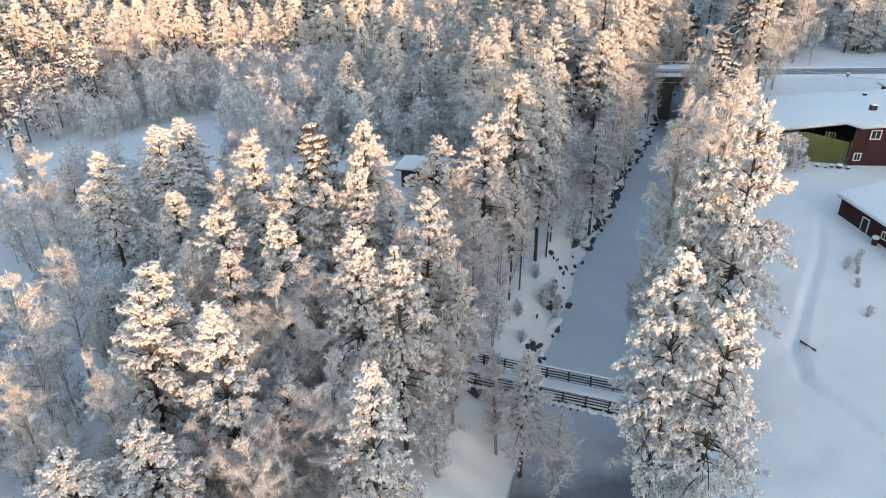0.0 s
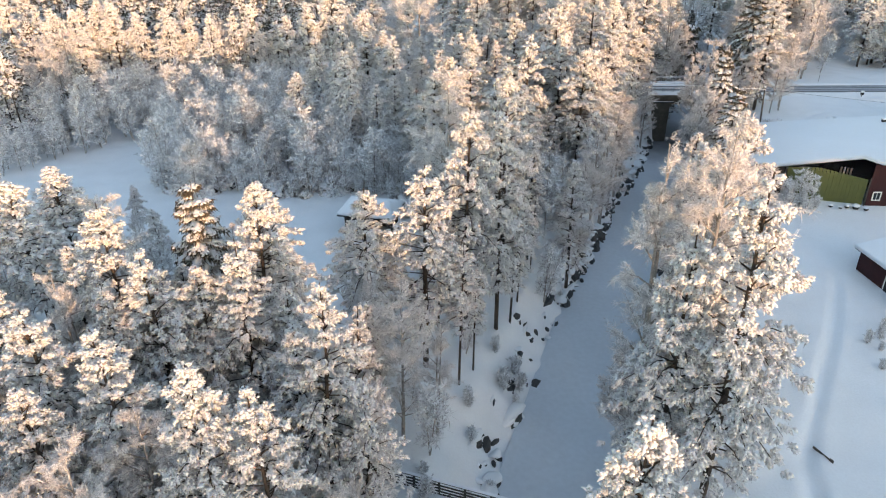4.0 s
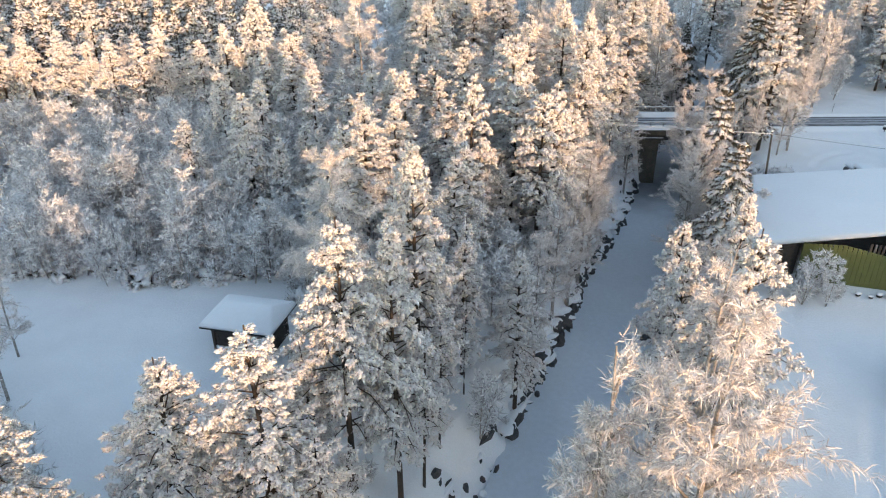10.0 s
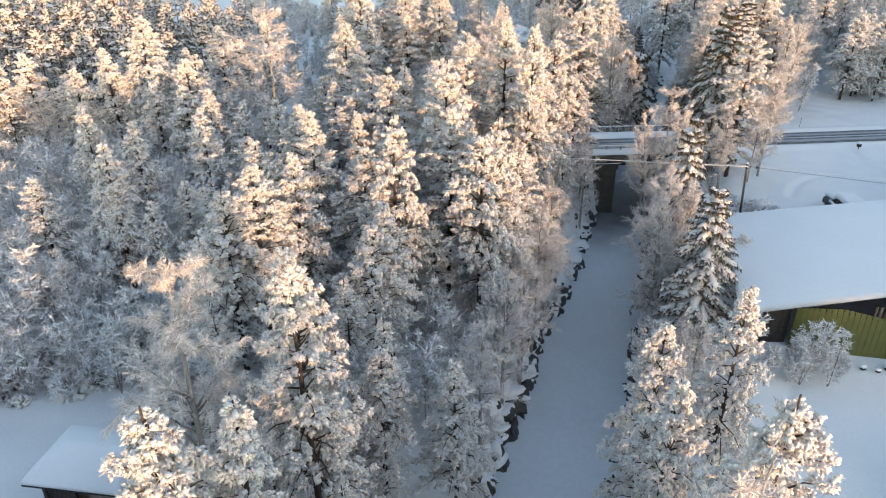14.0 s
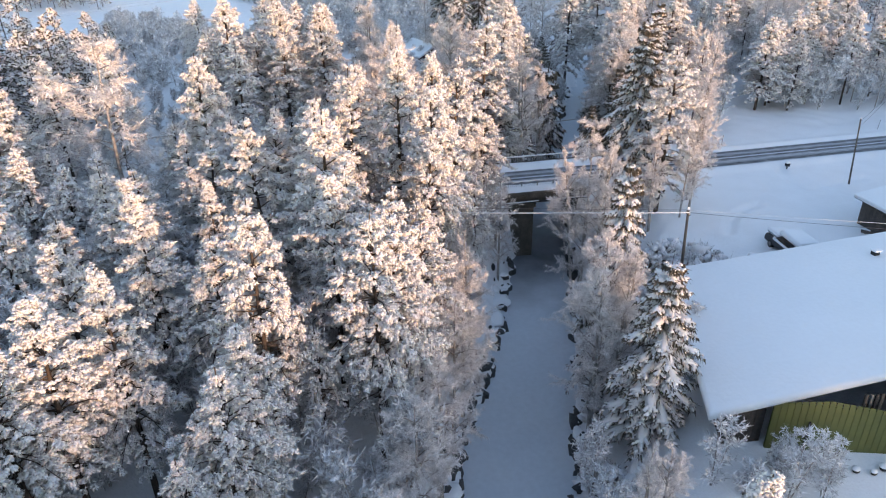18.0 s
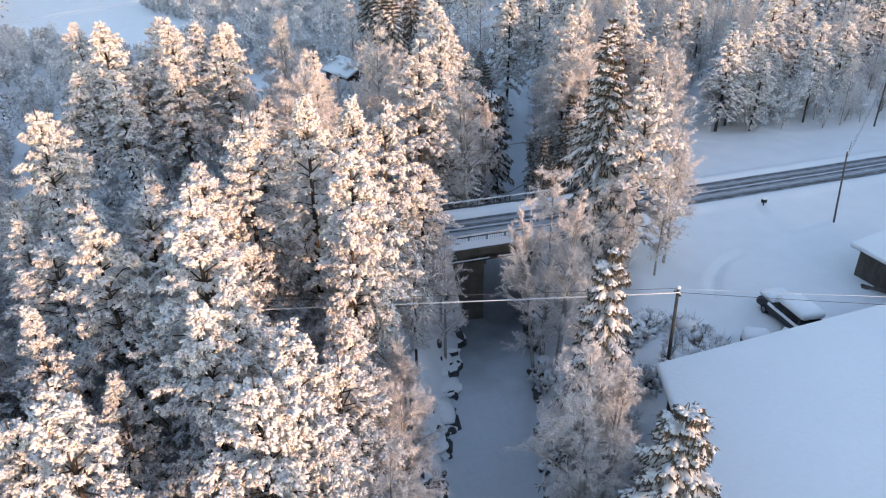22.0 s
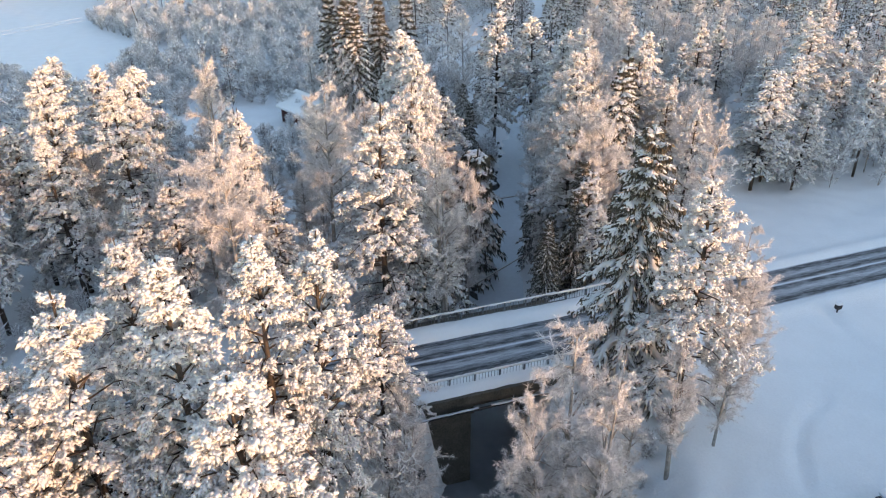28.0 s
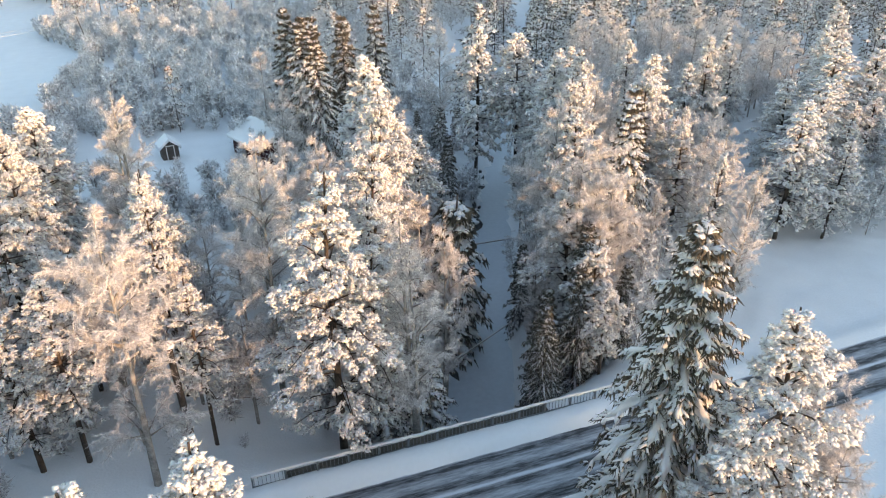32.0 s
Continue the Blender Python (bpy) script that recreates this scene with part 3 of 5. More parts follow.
# dark stub ends of the cross beams under an uneven fringe of snow
stub = done(boxed(-0.07, 0.07, -0.16, 0.16, -0.1, 0.1), "beam_end", DARK_WOOD)
for k in range(18):
    part("beam_end", stub, DARK_WOOD, fb, m=Matrix.Translation((2.6 + k * 0.7 + rng.normal(0, 0.06), -1.5, -0.22)))
xs_ = np.arange(1.0, fl - 0.4, 0.24)
g = Geo()
puffs(g, np.stack((xs_, -1.52 + rng.normal(0, 0.06, len(xs_)), -0.06 + rng.normal(0, 0.03, len(xs_))), 1), np.tile((1.0, 0, 0), (len(xs_), 1)), rng.uniform(0.2, 0.42, len(xs_)), rng.uniform(0.18, 0.34, len(xs_)), rng.uniform(0.12, 0.22, len(xs_)), rng)
part("snow_fringe", g.mesh("snow_fringe", SNOW_ROOF, True), fb, "uneven fringe of snow on the beam ends")
for x in (2.0, fl - 1.5):
    part("pier", boxed(x - 0.6, x + 0.6, -1.4, 1.4, -5.2, -0.56, 0.05), STONE, fb, "dark stone pier")


# ---- trees ----
def trunk_line(rng, height, lean, n=9):
    z = np.linspace(0, height, n)
    b = np.cumsum(rng.normal(0, 0.05, (n, 2)), axis=0) * np.linspace(0, 1, n)[:, None]
    return np.stack((lean[0] * z + b[:, 0], lean[1] * z + b[:, 1], z), 1)


def along(line, z):
    return np.stack([np.interp(z, line[:, 2], line[:, i]) for i in range(3)], -1)


def assemble(name, label, category, meshes):
    ob = new(name)
    ob.empty_display_size = 0.5
    tagged(ob, label, category)
    for n, me, lab in meshes:
        o = new(n, me)
        o.parent = ob
        tagged(o, lab, kind="" if n == "trunk" else "stuff")
    return ob


def pine(seed, height=17.0, tufts=1500, start=0.4, wide=2.4, far=False, fine=1.0, slim=False):
    """Snow-laden Scots pine: a bare stem, crooked boughs, side shoots and blunt fingers of snow on each shoot."""
    rng = np.random.default_rng(seed)
    line = trunk_line(rng, height, rng.normal(0, 0.012, 2))
    stem, bough, snow, needle = Geo(), Geo(), Geo(), Geo()
    line[0, 2] = -0.6
    tube(stem, line, np.interp(line[:, 2], [0, height * 0.5, height], [0.14, 0.1, 0.03] if far or slim else [0.2, 0.14, 0.03]), 4 if far else 7)
    nb = 46 if far else 66 if slim else 92
    f = np.sort(rng.uniform(0, 1, nb) ** 0.8)
    z = height * (start + (0.985 - start) * f)
    az = np.arange(nb) * 2.4 + rng.normal(0, 0.4, nb)
    prof = np.interp(f, [0, 0.15, 0.35, 0.6, 0.8, 0.93, 1], [0.5, 0.86, 1.0, 0.74, 0.4, 0.16, 0.04])
    ln = wide * prof * rng.uniform(0.55, 1.15, nb)
    rise = np.interp(f, [0, 0.5, 1], [-0.35, 0.05, 0.95]) + rng.normal(0, 0.12, nb)
    root = along(line, z)
    d = np.stack((np.cos(az), np.sin(az), rise), 1)
    full = (ln + (1.2 if far else 0.3)) * np.interp(f, [0, 0.25, 0.6], [0.5, 0.85, 1.1])
    share = np.maximum((tufts * full / full.sum()).astype(int), 6)
    cs, ax = [], []
    for i in range(nb):
        tip = root[i] + d[i] * ln[i] + np.array((0, 0, -0.18 * ln[i]))
        mid = root[i] + d[i] * ln[i] * 0.55 + np.array((0, 0, 0.06 * ln[i]))
        if not far or i % 2 == 0:
            tube(bough, [root[i], mid, tip], [0.05, 0.032, 0.012], 3)
        m = max(4, int(3 + 2.6 * ln[i]))
        s = np.linspace(0.3, 1.0, m) + rng.normal(0, 0.04, m)
        on = np.where(s[:, None] < 0.55, root[i] + (mid - root[i]) * (s / 0.55)[:, None], mid + (tip - mid) * ((s - 0.55) / 0.45)[:, None])
        side = np.array((-np.sin(az[i]), np.cos(az[i]), 0))
        hand = np.where(np.arange(m) % 2 == 0, 1.0, -1.0)
        shoot = unit(d[i])[None] * 0.8 + side[None] * (hand * np.interp(s, [0.3, 0.95, 1.0], [1.0, 0.6, 0.05]))[:, None] + np.array((0, 0, 0.1)) + rng.normal(0, 0.16, (m, 3))
        shoot = unit(shoot) * ((0.18 + 0.2 * ln[i]) * np.interp(s, [0.3, 0.6, 1.0], [0.9, 1.1, 0.55]) * rng.uniform(0.7, 1.3, m))[:, None]
        n = share[i]
        pick = rng.integers(0, m, n)
        u = rng.uniform(0.12, 1.0, n) ** 0.7
        c = on[pick] + shoot[pick] * u[:, None] + rng.normal(0, 0.045, (n, 3))
        c[:, 2] -= 0.14 * u ** 2 * np.linalg.norm(shoot[pick], axis=1)
        a = unit(shoot[pick]) * (0.45 + 0.5 * u)[:, None] + rng.normal(0, 0.5, (n, 3)) + np.array((0, 0, 0.16 + 1.2 * max(0, f[i] - 0.75)))
        cs.append(c), ax.append(a)
    c, a = np.concatenate(cs), np.concatenate(ax)
    n = len(c)
    big = rng.lognormal(0, 0.26, n) * (1.5 if far else fine)
    if far:
        puffs(snow, c, a, 0.25 * big, 0.155 * big, 0.13 * big, rng, TETRA, TETRA_T)
        blades(needle, c - np.array((0, 0, 0.1)), a + rng.normal(0, 0.5, (n, 3)) + np.array((0, 0, -0.6)), 0.5 * big, 0.16 * big, rng)
    else:
        fingers(snow, c, a, 0.42 * big * rng.uniform(0.6, 1.3, n), 0.128 * big, 0.4, rng, 1 if fine < 0.5 else 2, 0.95)
        for k in range(1 if fine < 0.5 else 2):
            blades(needle, c + rng.normal(0, 0.05, (n, 3)) - np.array((0, 0, 0.06)), a + rng.normal(0, 0.35, (n, 3)) + np.array((0, 0, -0.7)), 0.4 * big * rng.uniform(0.7, 1.2, n), 0.1 * big, rng)
    return [("trunk", stem.mesh("trunk", PINE_BARK, True), "brown flaking bark"), ("bough", bough.mesh("bough", PINE_BARK), ""),
            ("foliage", needle.mesh("foliage", SPRUCE_NEEDLES if far else NEEDLES), "frosted green needles"), ("snow_cover", snow.mesh("snow_cover", TREE_SNOW, True), "thick fingers of snow")]


def spruce(seed, height=19.0, boughs=150, wide=2.7, start=0.05, far=False, shoots=14, load=1.2):
    """Snow-laden spruce: tiers of drooping boughs with a pad of snow on each."""
    rng = np.random.default_rng(seed)
    line = trunk_line(rng, height, rng.normal(0, 0.006, 2))
    stem, snow, needle = Geo(), Geo(), Geo()
    line[0, 2] = -0.6
    tube(stem, line, np.interp(line[:, 2], [0, height], [0.24, 0.02]), 6)
    f = np.floor(np.linspace(0, 0.985, boughs) * boughs / 6) * 6 / boughs + rng.normal(0, 0.006, boughs)
    f = np.clip(f, 0, 0.99) ** 0.93
    z = height * (start + (1 - start) * f)
    az = np.arange(boughs) * 1.047 + np.floor(np.arange(boughs) / 6) * 0.5 + rng.normal(0, 0.2, boughs)
    ln = (wide * (1 - f) ** 0.66 + 0.2) * rng.uniform(0.65, 1.15, boughs)
    root = along(line, z)
    out = np.stack((np.cos(az), np.sin(az), np.interp(f, [0, 0.5, 0.9, 1], [-0.16, -0.05, 0.25, 1.2])), 1)
    side = np.stack((-np.sin(az), np.cos(az), np.zeros(boughs)), 1)
    sag = np.interp(f, [0, 0.7, 1], [0.5, 0.35, 0.0])
    # the pad along each bough
    fingers(snow, root, out, ln, load * np.minimum(0.09 + 0.045 * ln, 0.24), sag, rng, 5, 0.75)
    # side shoots in a comb on both edges, each under snow, and needle curtains below
    m = 7 if far else shoots
    ss = np.clip(np.linspace(0.22, 1.0, m)[None] + rng.normal(0, 0.05, (boughs, m)), 0.12, 1.0)
    at = root[:, None] + unit(out)[:, None] * (ln[:, None] * ss)[..., None]
    at[..., 2] -= (ln * sag)[:, None] * ss ** 2
    hand = np.where(np.arange(m) % 2 == 0, 1.0, -1.0)[None] * np.ones((boughs, 1))
    dirs = out[:, None] * rng.uniform(0.5, 0.9, (boughs, m, 1)) + side[:, None] * (hand * rng.uniform(0.5, 1.0, (boughs, m)))[..., None] + np.array((0, 0, -0.22))
    sl = (0.28 + 0.17 * ln)[:, None] * np.interp(ss, [0.1, 0.35, 1], [0.7, 1.1, 0.55]) * rng.uniform(0.7, 1.25, (boughs, m))
    n = boughs * m
    a3, d3, l3 = at.reshape(-1, 3), dirs.reshape(-1, 3), sl.ravel()
    fingers(snow, a3, d3, l3, load * (0.055 + 0.058 * l3), np.full(n, 0.35), rng, 2, 0.7)
    for k in range(2 if far else 6):
        w = rng.uniform(0, 0.9, n)
        blades(needle, a3 + unit(d3) * (l3 * w)[:, None] + rng.normal(0, 0.05, (n, 3)) - np.array((0, 0, 0.06)), d3 * 0.5 + rng.normal(0, 0.3, (n, 3)) + np.array((0, 0, -0.9)), (0.34 + 0.34 * l3) * rng.uniform(0.6, 1.3, n), np.full(n, 0.2 if far else 0.13), rng)
    return [("trunk", stem.mesh("trunk", PINE_BARK, True), ""), ("foliage", needle.mesh("foliage", SPRUCE_NEEDLES), "dark green hanging needles"), ("snow_cover", snow.mesh("snow_cover", TREE_SNOW, True), "snow lying along the boughs")]


def birch(seed, height=16.0, twig=4200, wide=2.6, start=0.25, stems=1, mat=None, lean=0.02, droop=0.35, thick=1.0, simple=False, fineness=1.0):
    """Bare frosted birch or alder: rising limbs and a haze of white twigs."""
    rng = np.random.default_rng(seed)
    stem, fine = Geo(), Geo()
    starts, dirs, lens = [], [], []
    for k in range(stems):
        a = rng.uniform(0, 6.3)
        spread = lean if stems == 1 else rng.uniform(0.08, 0.28) if height < 10 else rng.uniform(0.02, 0.07)
        hgt = height * rng.uniform(0.8, 1.0) if k else height
        line = trunk_line(rng, hgt, (math.cos(a) * spread, math.sin(a) * spread), 8)
        line[0, 2] = -0.5
        tube(stem, line[::3] if simple else line, np.interp((line[::3] if simple else line)[:, 2], [0, hgt], [0.16 * thick, 0.02]), 3 if simple else 5)
        nb = max(10, int(34 / stems ** 0.5))
        f = np.sort(rng.uniform(0, 1, nb))
        z = hgt * (start + (0.97 - start) * f)
        az = np.arange(nb) * 2.4 + rng.normal(0, 0.5, nb)
        ln = wide / stems ** 0.3 * np.interp(f, [0, 0.35, 0.75, 1], [0.7, 1.0, 0.7, 0.25]) * rng.uniform(0.6, 1.2, nb)
        rise = rng.uniform(0.5, 1.3, nb)
        root = along(line, z)
        for i in range(nb):
            d = np.array((math.cos(az[i]), math.sin(az[i]), rise[i]))
            d /= np.linalg.norm(d)
            p1 = root[i] + d * ln[i] * 0.6
            p2 = root[i] + d * ln[i] * 1.15 + np.array((0, 0, -droop * 0.5 * ln[i]))
            if simple:
                blades(stem, root[i][None], (p2 - root[i])[None], np.array([np.linalg.norm(p2 - root[i])]), np.array([0.07 * thick]), rng)
            else:
                tube(stem, [root[i], p1, p2], [0.045 * thick, 0.028 * thick, 0.01], 3)
            m = 9
            s = rng.uniform(0.25, 1.0, m)
            at = np.where(s[:, None] < 0.6, root[i] + (p1 - root[i]) * (s / 0.6)[:, None], p1 + (p2 - p1) * ((s - 0.6) / 0.4)[:, None])
            sub = unit(d + rng.normal(0, 0.65, (m, 3))) * (0.45 * ln[i] * rng.uniform(0.5, 1.2, m))[:, None]
            (blades if simple else twigs)(fine, at, sub, np.linalg.norm(sub, axis=1), np.full(m, 0.09 if simple else 0.05), rng)
            starts.append(at), dirs.append(sub), lens.append(np.full(m, ln[i]))
            starts.append(p1[None]), dirs.append((p2 - p1)[None] * 1.2), lens.append(np.array([ln[i]]))
        starts.append(along(line, np.array([hgt * 0.86])))
        dirs.append(np.array([(0, 0, hgt * 0.15)]))
        lens.append(np.array([wide]))
    st, di, le = np.concatenate(starts), np.concatenate(dirs), np.concatenate(lens)
    pick = rng.integers(0, len(st), twig)
    s = rng.uniform(0.1, 1.05, twig)
    at = st[pick] + di[pick] * s[:, None] + rng.normal(0, 0.04, (twig, 3))
    a = unit(di[pick]) * 0.8 + rng.normal(0, 0.6, (twig, 3)) + np.array((0, 0, 0.15 - droop))
    (blades if simple else twigs)(fine, at, a, rng.uniform(0.25, 0.75, twig) * (0.6 + 0.16 * le[pick]) * (1.3 if simple else 0.5 + 0.5 * fineness), rng.uniform(0.05, 0.1, twig) * (1.9 if simple else fineness), rng)
    return [("trunk", stem.mesh("trunk", BIRCH_BARK, True), "frosted grey bark"), ("crown", fine.mesh("crown", mat or FROST), "bare twigs white with hoar frost")]


# tops of the trees that stand out, as (x, y, height of the top), by kind and from near to far
PINES_A = [(-16.1, 22.4, 20.2), (-13.5, 24.2, 20.2), (-3.3, 25.6, 22.0), (-11.2, 29.2, 23.3), (-16, 30.5, 23.1), (15.3, 31.0, 23.2), (-16.1, 33.6, 23.2), (13.4, 33.8, 23.9), (-2.6, 37.7, 22.2), (-5.2, 37.8, 23.2),
    (-10.3, 40.1, 23.2), (6.0, 40.6, 12.4), (-14.9, 42.4, 23.2), (-1.4, 45.3, 22.7), (21.9, 46.1, 29), (-19.5, 46.3, 22.2), (-3.1, 46.4, 19.5), (-10.8, 47.5, 23.7), (19.3, 47.6, 25.2), (-6.5, 49.3, 23.2),
    (-14.4, 50.2, 25.2), (-6.6, 54.0, 25.0), (-28.2, 54.3, 22.2), (-6.8, 56.9, 23.5), (-24.8, 58.8, 23.2), (-0.7, 61.6, 21.6), (3.9, 62.2, 23.4), (-24.7, 64.0, 22.2), (29.5, 67.4, 25.7), (7.4, 68.1, 26)]
PINES_B = [(10.3, 68.8, 25.2), (28.6, 74.1, 21.3), (11.3, 77, 27.2), (30.1, 79.9, 20.2), (34.4, 80, 22.5), (10.7, 80.8, 25.4), (14.6, 82.8, 17.2), (19.3, 82.9, 16.2), (4, 93.5, 23.4), (13.9, 93.5, 20.5),
    (5.6, 95.7, 24.2), (15.1, 96.4, 20.7), (8.6, 97.9, 24.2), (22.7, 101.8, 24.2), (15.6, 102.1, 25.8), (4.8, 102.8, 23.6), (24.6, 103.0, 23.4), (13.1, 104, 22.8), (24.4, 106.1, 24.2), (8.8, 106.4, 25),
    (20.5, 107.6, 24.7), (26.7, 108.2, 20.2), (22.1, 110.0, 24.2), (7.0, 111.2, 24.2), (2.1, 112.7, 21), (28.2, 113.0, 19.2), (20.6, 113.6, 27.5), (15.7, 116.7, 26.2), (6.8, 117.4, 22.6), (20.7, 118.4, 26.6)]
PINES_C = [(29.3, 118.6, 23.7), (11.4, 121.2, 23.2), (30.3, 121.5, 26.5), (12.9, 125.1, 24.2), (20.8, 125.4, 25.2), (16.6, 126.5, 23.7), (27.9, 126.6, 28.9), (-7.2, 127.0, 22.2), (23.7, 127.2, 27.5), (20.6, 128.4, 24.2),
    (31.6, 129.8, 27.7), (17.0, 129.9, 23.2), (57.8, 130.5, 26.8), (10.4, 131.7, 28.3), (34.5, 132, 26.6), (38.6, 134.8, 20), (9.7, 136.4, 26.7), (-14.2, 136.4, 28.2), (25.0, 136.4, 25.7), (-8.6, 136.4, 23.7),
    (63.4, 151.5, 16.1), (43, 151.8, 27.5), (45.9, 153.2, 21.2), (26.8, 153.8, 22.2), (24.1, 153.9, 21.2), (64.2, 154.5, 18.2), (47, 158, 23), (12, 158, 25), (64.5, 159, 21), (18, 160, 25)]
PINES_D = [(-37.0, 161.3, 22.2), (27.0, 161.6, 20.2), (7.6, 162.3, 24.2), (32.8, 162.5, 25.2), (49, 163, 26), (97.9, 163.1, 19.2), (23.1, 163.4, 27.7), (17.7, 163.6, 28.5), (93.3, 165.0, 23.2), (8, 165, 25),
    (10.5, 165.3, 28.8), (68, 166, 25), (80.6, 166.4, 22.2), (14.4, 166.4, 24.2), (23.8, 167.9, 27.5), (98, 168, 22), (51.5, 170, 27), (102, 171, 23), (16.5, 171, 28.1), (71, 172, 26),
    (103.5, 172.9, 22.2), (31.4, 173.0, 21.2), (80.9, 174.3, 25.6), (74, 176, 25), (53, 176, 27), (22.7, 176.1, 24.2), (117.0, 177.1, 24.2), (84.1, 177.6, 26.2), (57.4, 177.7, 20.2), (24.0, 178.7, 26.2)]
PINES_E = [(9.0, 180.1, 26.2), (113.0, 180.2, 25.2), (19.9, 180.3, 26.2), (22.8, 183.1, 25.2), (54.0, 183.7, 27.2), (4.5, 186.2, 26.2), (80.0, 186.7, 25.2), (15.4, 186.8, 26.2), (78.5, 189.2, 24.2), (138.4, 203.1, 25.2),
    (81.9, 205.5, 24.2), (75.9, 207.0, 25.2), (34.3, 227.0, 19.2), (89.0, 236.9, 24.2)]
PINES = PINES_A + PINES_B + PINES_C + PINES_D + PINES_E
# the low dense stand beside the side road
PINES += [(100, 170, 20), (105, 169, 19), (108, 175, 22), (112, 172, 20), (96.5, 167, 19), (103, 176, 22)]
SLIM_PINES = [(-13.3, 59.5, 19), (34.6, 154.1, 20.7), (33, 159, 26.1)]
SPRUCES = [(-10.4, 54.8, 24.7), (41.7, 99.8, 20.2), (43.8, 111.3, 22.5), (57.2, 136, 28.4), (58.5, 151.5, 15.2), (59.1, 151.5, 12.2), (62.3, 153.4, 17), (46.5, 153.5, 14), (66.5, 153.5, 16), (49.5, 155, 13),
    (60.8, 155.5, 14), (64, 156, 19), (73.6, 164.7, 25.2), (75.3, 167.9, 25.8), (52.3, 203.7, 26.2), (51.0, 205.2, 28.2), (56.7, 208.0, 28.2), (52.8, 208.7, 28.2), (50.2, 213.7, 28.2), (63.7, 217.2, 28.2)]
BIRCHES_A = [(-9.3, 26.2, 19.2), (-20.3, 27.1, 21.2), (-5.8, 28.4, 20.2), (-24.2, 33.5, 22.2), (-9.8, 34.6, 21.2), (8.0, 37.5, 9.5), (-8.3, 38.6, 20.2), (-16.2, 39.0, 21.2), (-25.0, 39.7, 21.2), (4.2, 41.8, 11.5),
    (19.8, 52.8, 27.6), (-15.8, 53.3, 24.2), (22.4, 53.5, 29), (-33.5, 54.3, 22.2), (-10.9, 64.9, 16.2), (26.9, 65.5, 26.2), (-13.4, 65.8, 17.2), (-17.9, 73.8, 21.2), (5.9, 76.9, 26.4), (-20.1, 79.1, 19.2),
    (21.5, 88.5, 15), (35.8, 88.6, 15.2), (48.4, 90.0, 11.8), (37.6, 90.0, 14), (46.4, 90.6, 12.5), (-8.7, 95.5, 18.3), (24.2, 96, 15), (26.5, 100.5, 16), (-10.0, 103.4, 16.2), (28.3, 104.5, 16)]
BIRCHES_B = [(39.7, 104.9, 15.2), (1.0, 106.0, 20.2), (-32.3, 106.0, 16.2), (42.3, 106.5, 17.2), (40.5, 106.8, 19.2), (43.2, 108.5, 17), (-19.7, 108.8, 16.2), (-7.1, 109.2, 15.2), (30.3, 109.5, 16), (-16, 113, 17),
    (-31.2, 113.9, 17.2), (32.2, 114.5, 16), (32.1, 115.7, 15.2), (-19.0, 116.6, 17.2), (-11.4, 117.1, 17.2), (46.2, 117.5, 17), (-6, 117.5, 17), (-25.6, 119.2, 17.2), (-14, 120, 19), (48.0, 124.6, 20.6),
    (51, 126.5, 16), (55.5, 127.5, 19), (59.5, 128.2, 18), (48.5, 128.7, 20.2), (61.8, 130.2, 19.5), (39.4, 130.8, 14), (62.9, 132.6, 22.2), (39.8, 133.5, 15), (1, 136, 29)]
BIRCHES_C = [(-32.9, 136.4, 22.2), (40.6, 136.6, 14), (30.9, 150.6, 27.0), (48.4, 151.6, 24), (22, 156, 20), (66, 157, 20), (66.7, 157.3, 24.2), (34, 158, 19), (29.1, 158.3, 22.2), (39.8, 158.8, 27.4),
    (65.0, 159.5, 24.2), (44, 160, 20), (67, 160, 23), (26, 160, 21), (54, 161, 19), (38, 164, 18), (30, 164, 21), (45.5, 165, 22), (-4.4, 165.3, 25.2), (70, 166, 24),
    (20, 166, 22), (53.7, 166.7, 18.5), (83.6, 167.2, 21), (67.8, 168.0, 24.2), (73.3, 171.8, 26.3), (46.3, 171.8, 23.2), (40.7, 172.3, 23.2), (89.2, 172.8, 22.2), (31, 173.1, 27.5), (29.3, 173.7, 21.2)]
BIRCHES_D = [(43.6, 175.1, 22.2), (92.4, 176.1, 21.2), (30.8, 177.5, 26.6), (76.3, 178.6, 25.5), (55.5, 180.7, 24.2), (79, 182, 23), (84, 184, 22), (30.2, 185.2, 19.2), (46.6, 198, 19), (118.8, 202.0, 22.2),
    (49.5, 202, 22), (47.6, 203.5, 21), (126.6, 203.5, 23.2), (46.3, 210.4, 24.2), (103.1, 212.6, 24.2), (119.0, 213.2, 23.2), (115.3, 217.6, 24.2), (74.6, 218.6, 24.2), (132.6, 222.2, 22.2)]
BIRCHES = BIRCHES_A + BIRCHES_B + BIRCHES_C + BIRCHES_D
SAPLINGS = [(-5.0, 95.2, 12.0), (-5.1, 98.5, 12.0), (57.6, 170.0, 17.0)]
SHRUBS = [(25.1, 64.1, 15.0), (-7.7, 90.3, 12.0), (47.5, 92.6, 11.0), (42.6, 92.9, 12.0), (-23.1, 100.4, 15.0)]
# form and breadth of trees that differ from their kind
FORMS = {(41.7, 99.8): (1, 1.35), (57.8, 130.5): (2, 1.35), (57.2, 136): (0, 1.12), (3.9, 62.2): (0, 1.2), (43, 151.8): (2, 1.3), (1, 136): (2, 1.5), (58.5, 151.5): (3, 1.1), (59.1, 151.5): (3, 1.2), (60.8, 155.5): (3, 1.1), (62.3, 153.4): (3, 1.1), (64, 156): (3, 1.0), (66.5, 153.5): (3, 1.1)}

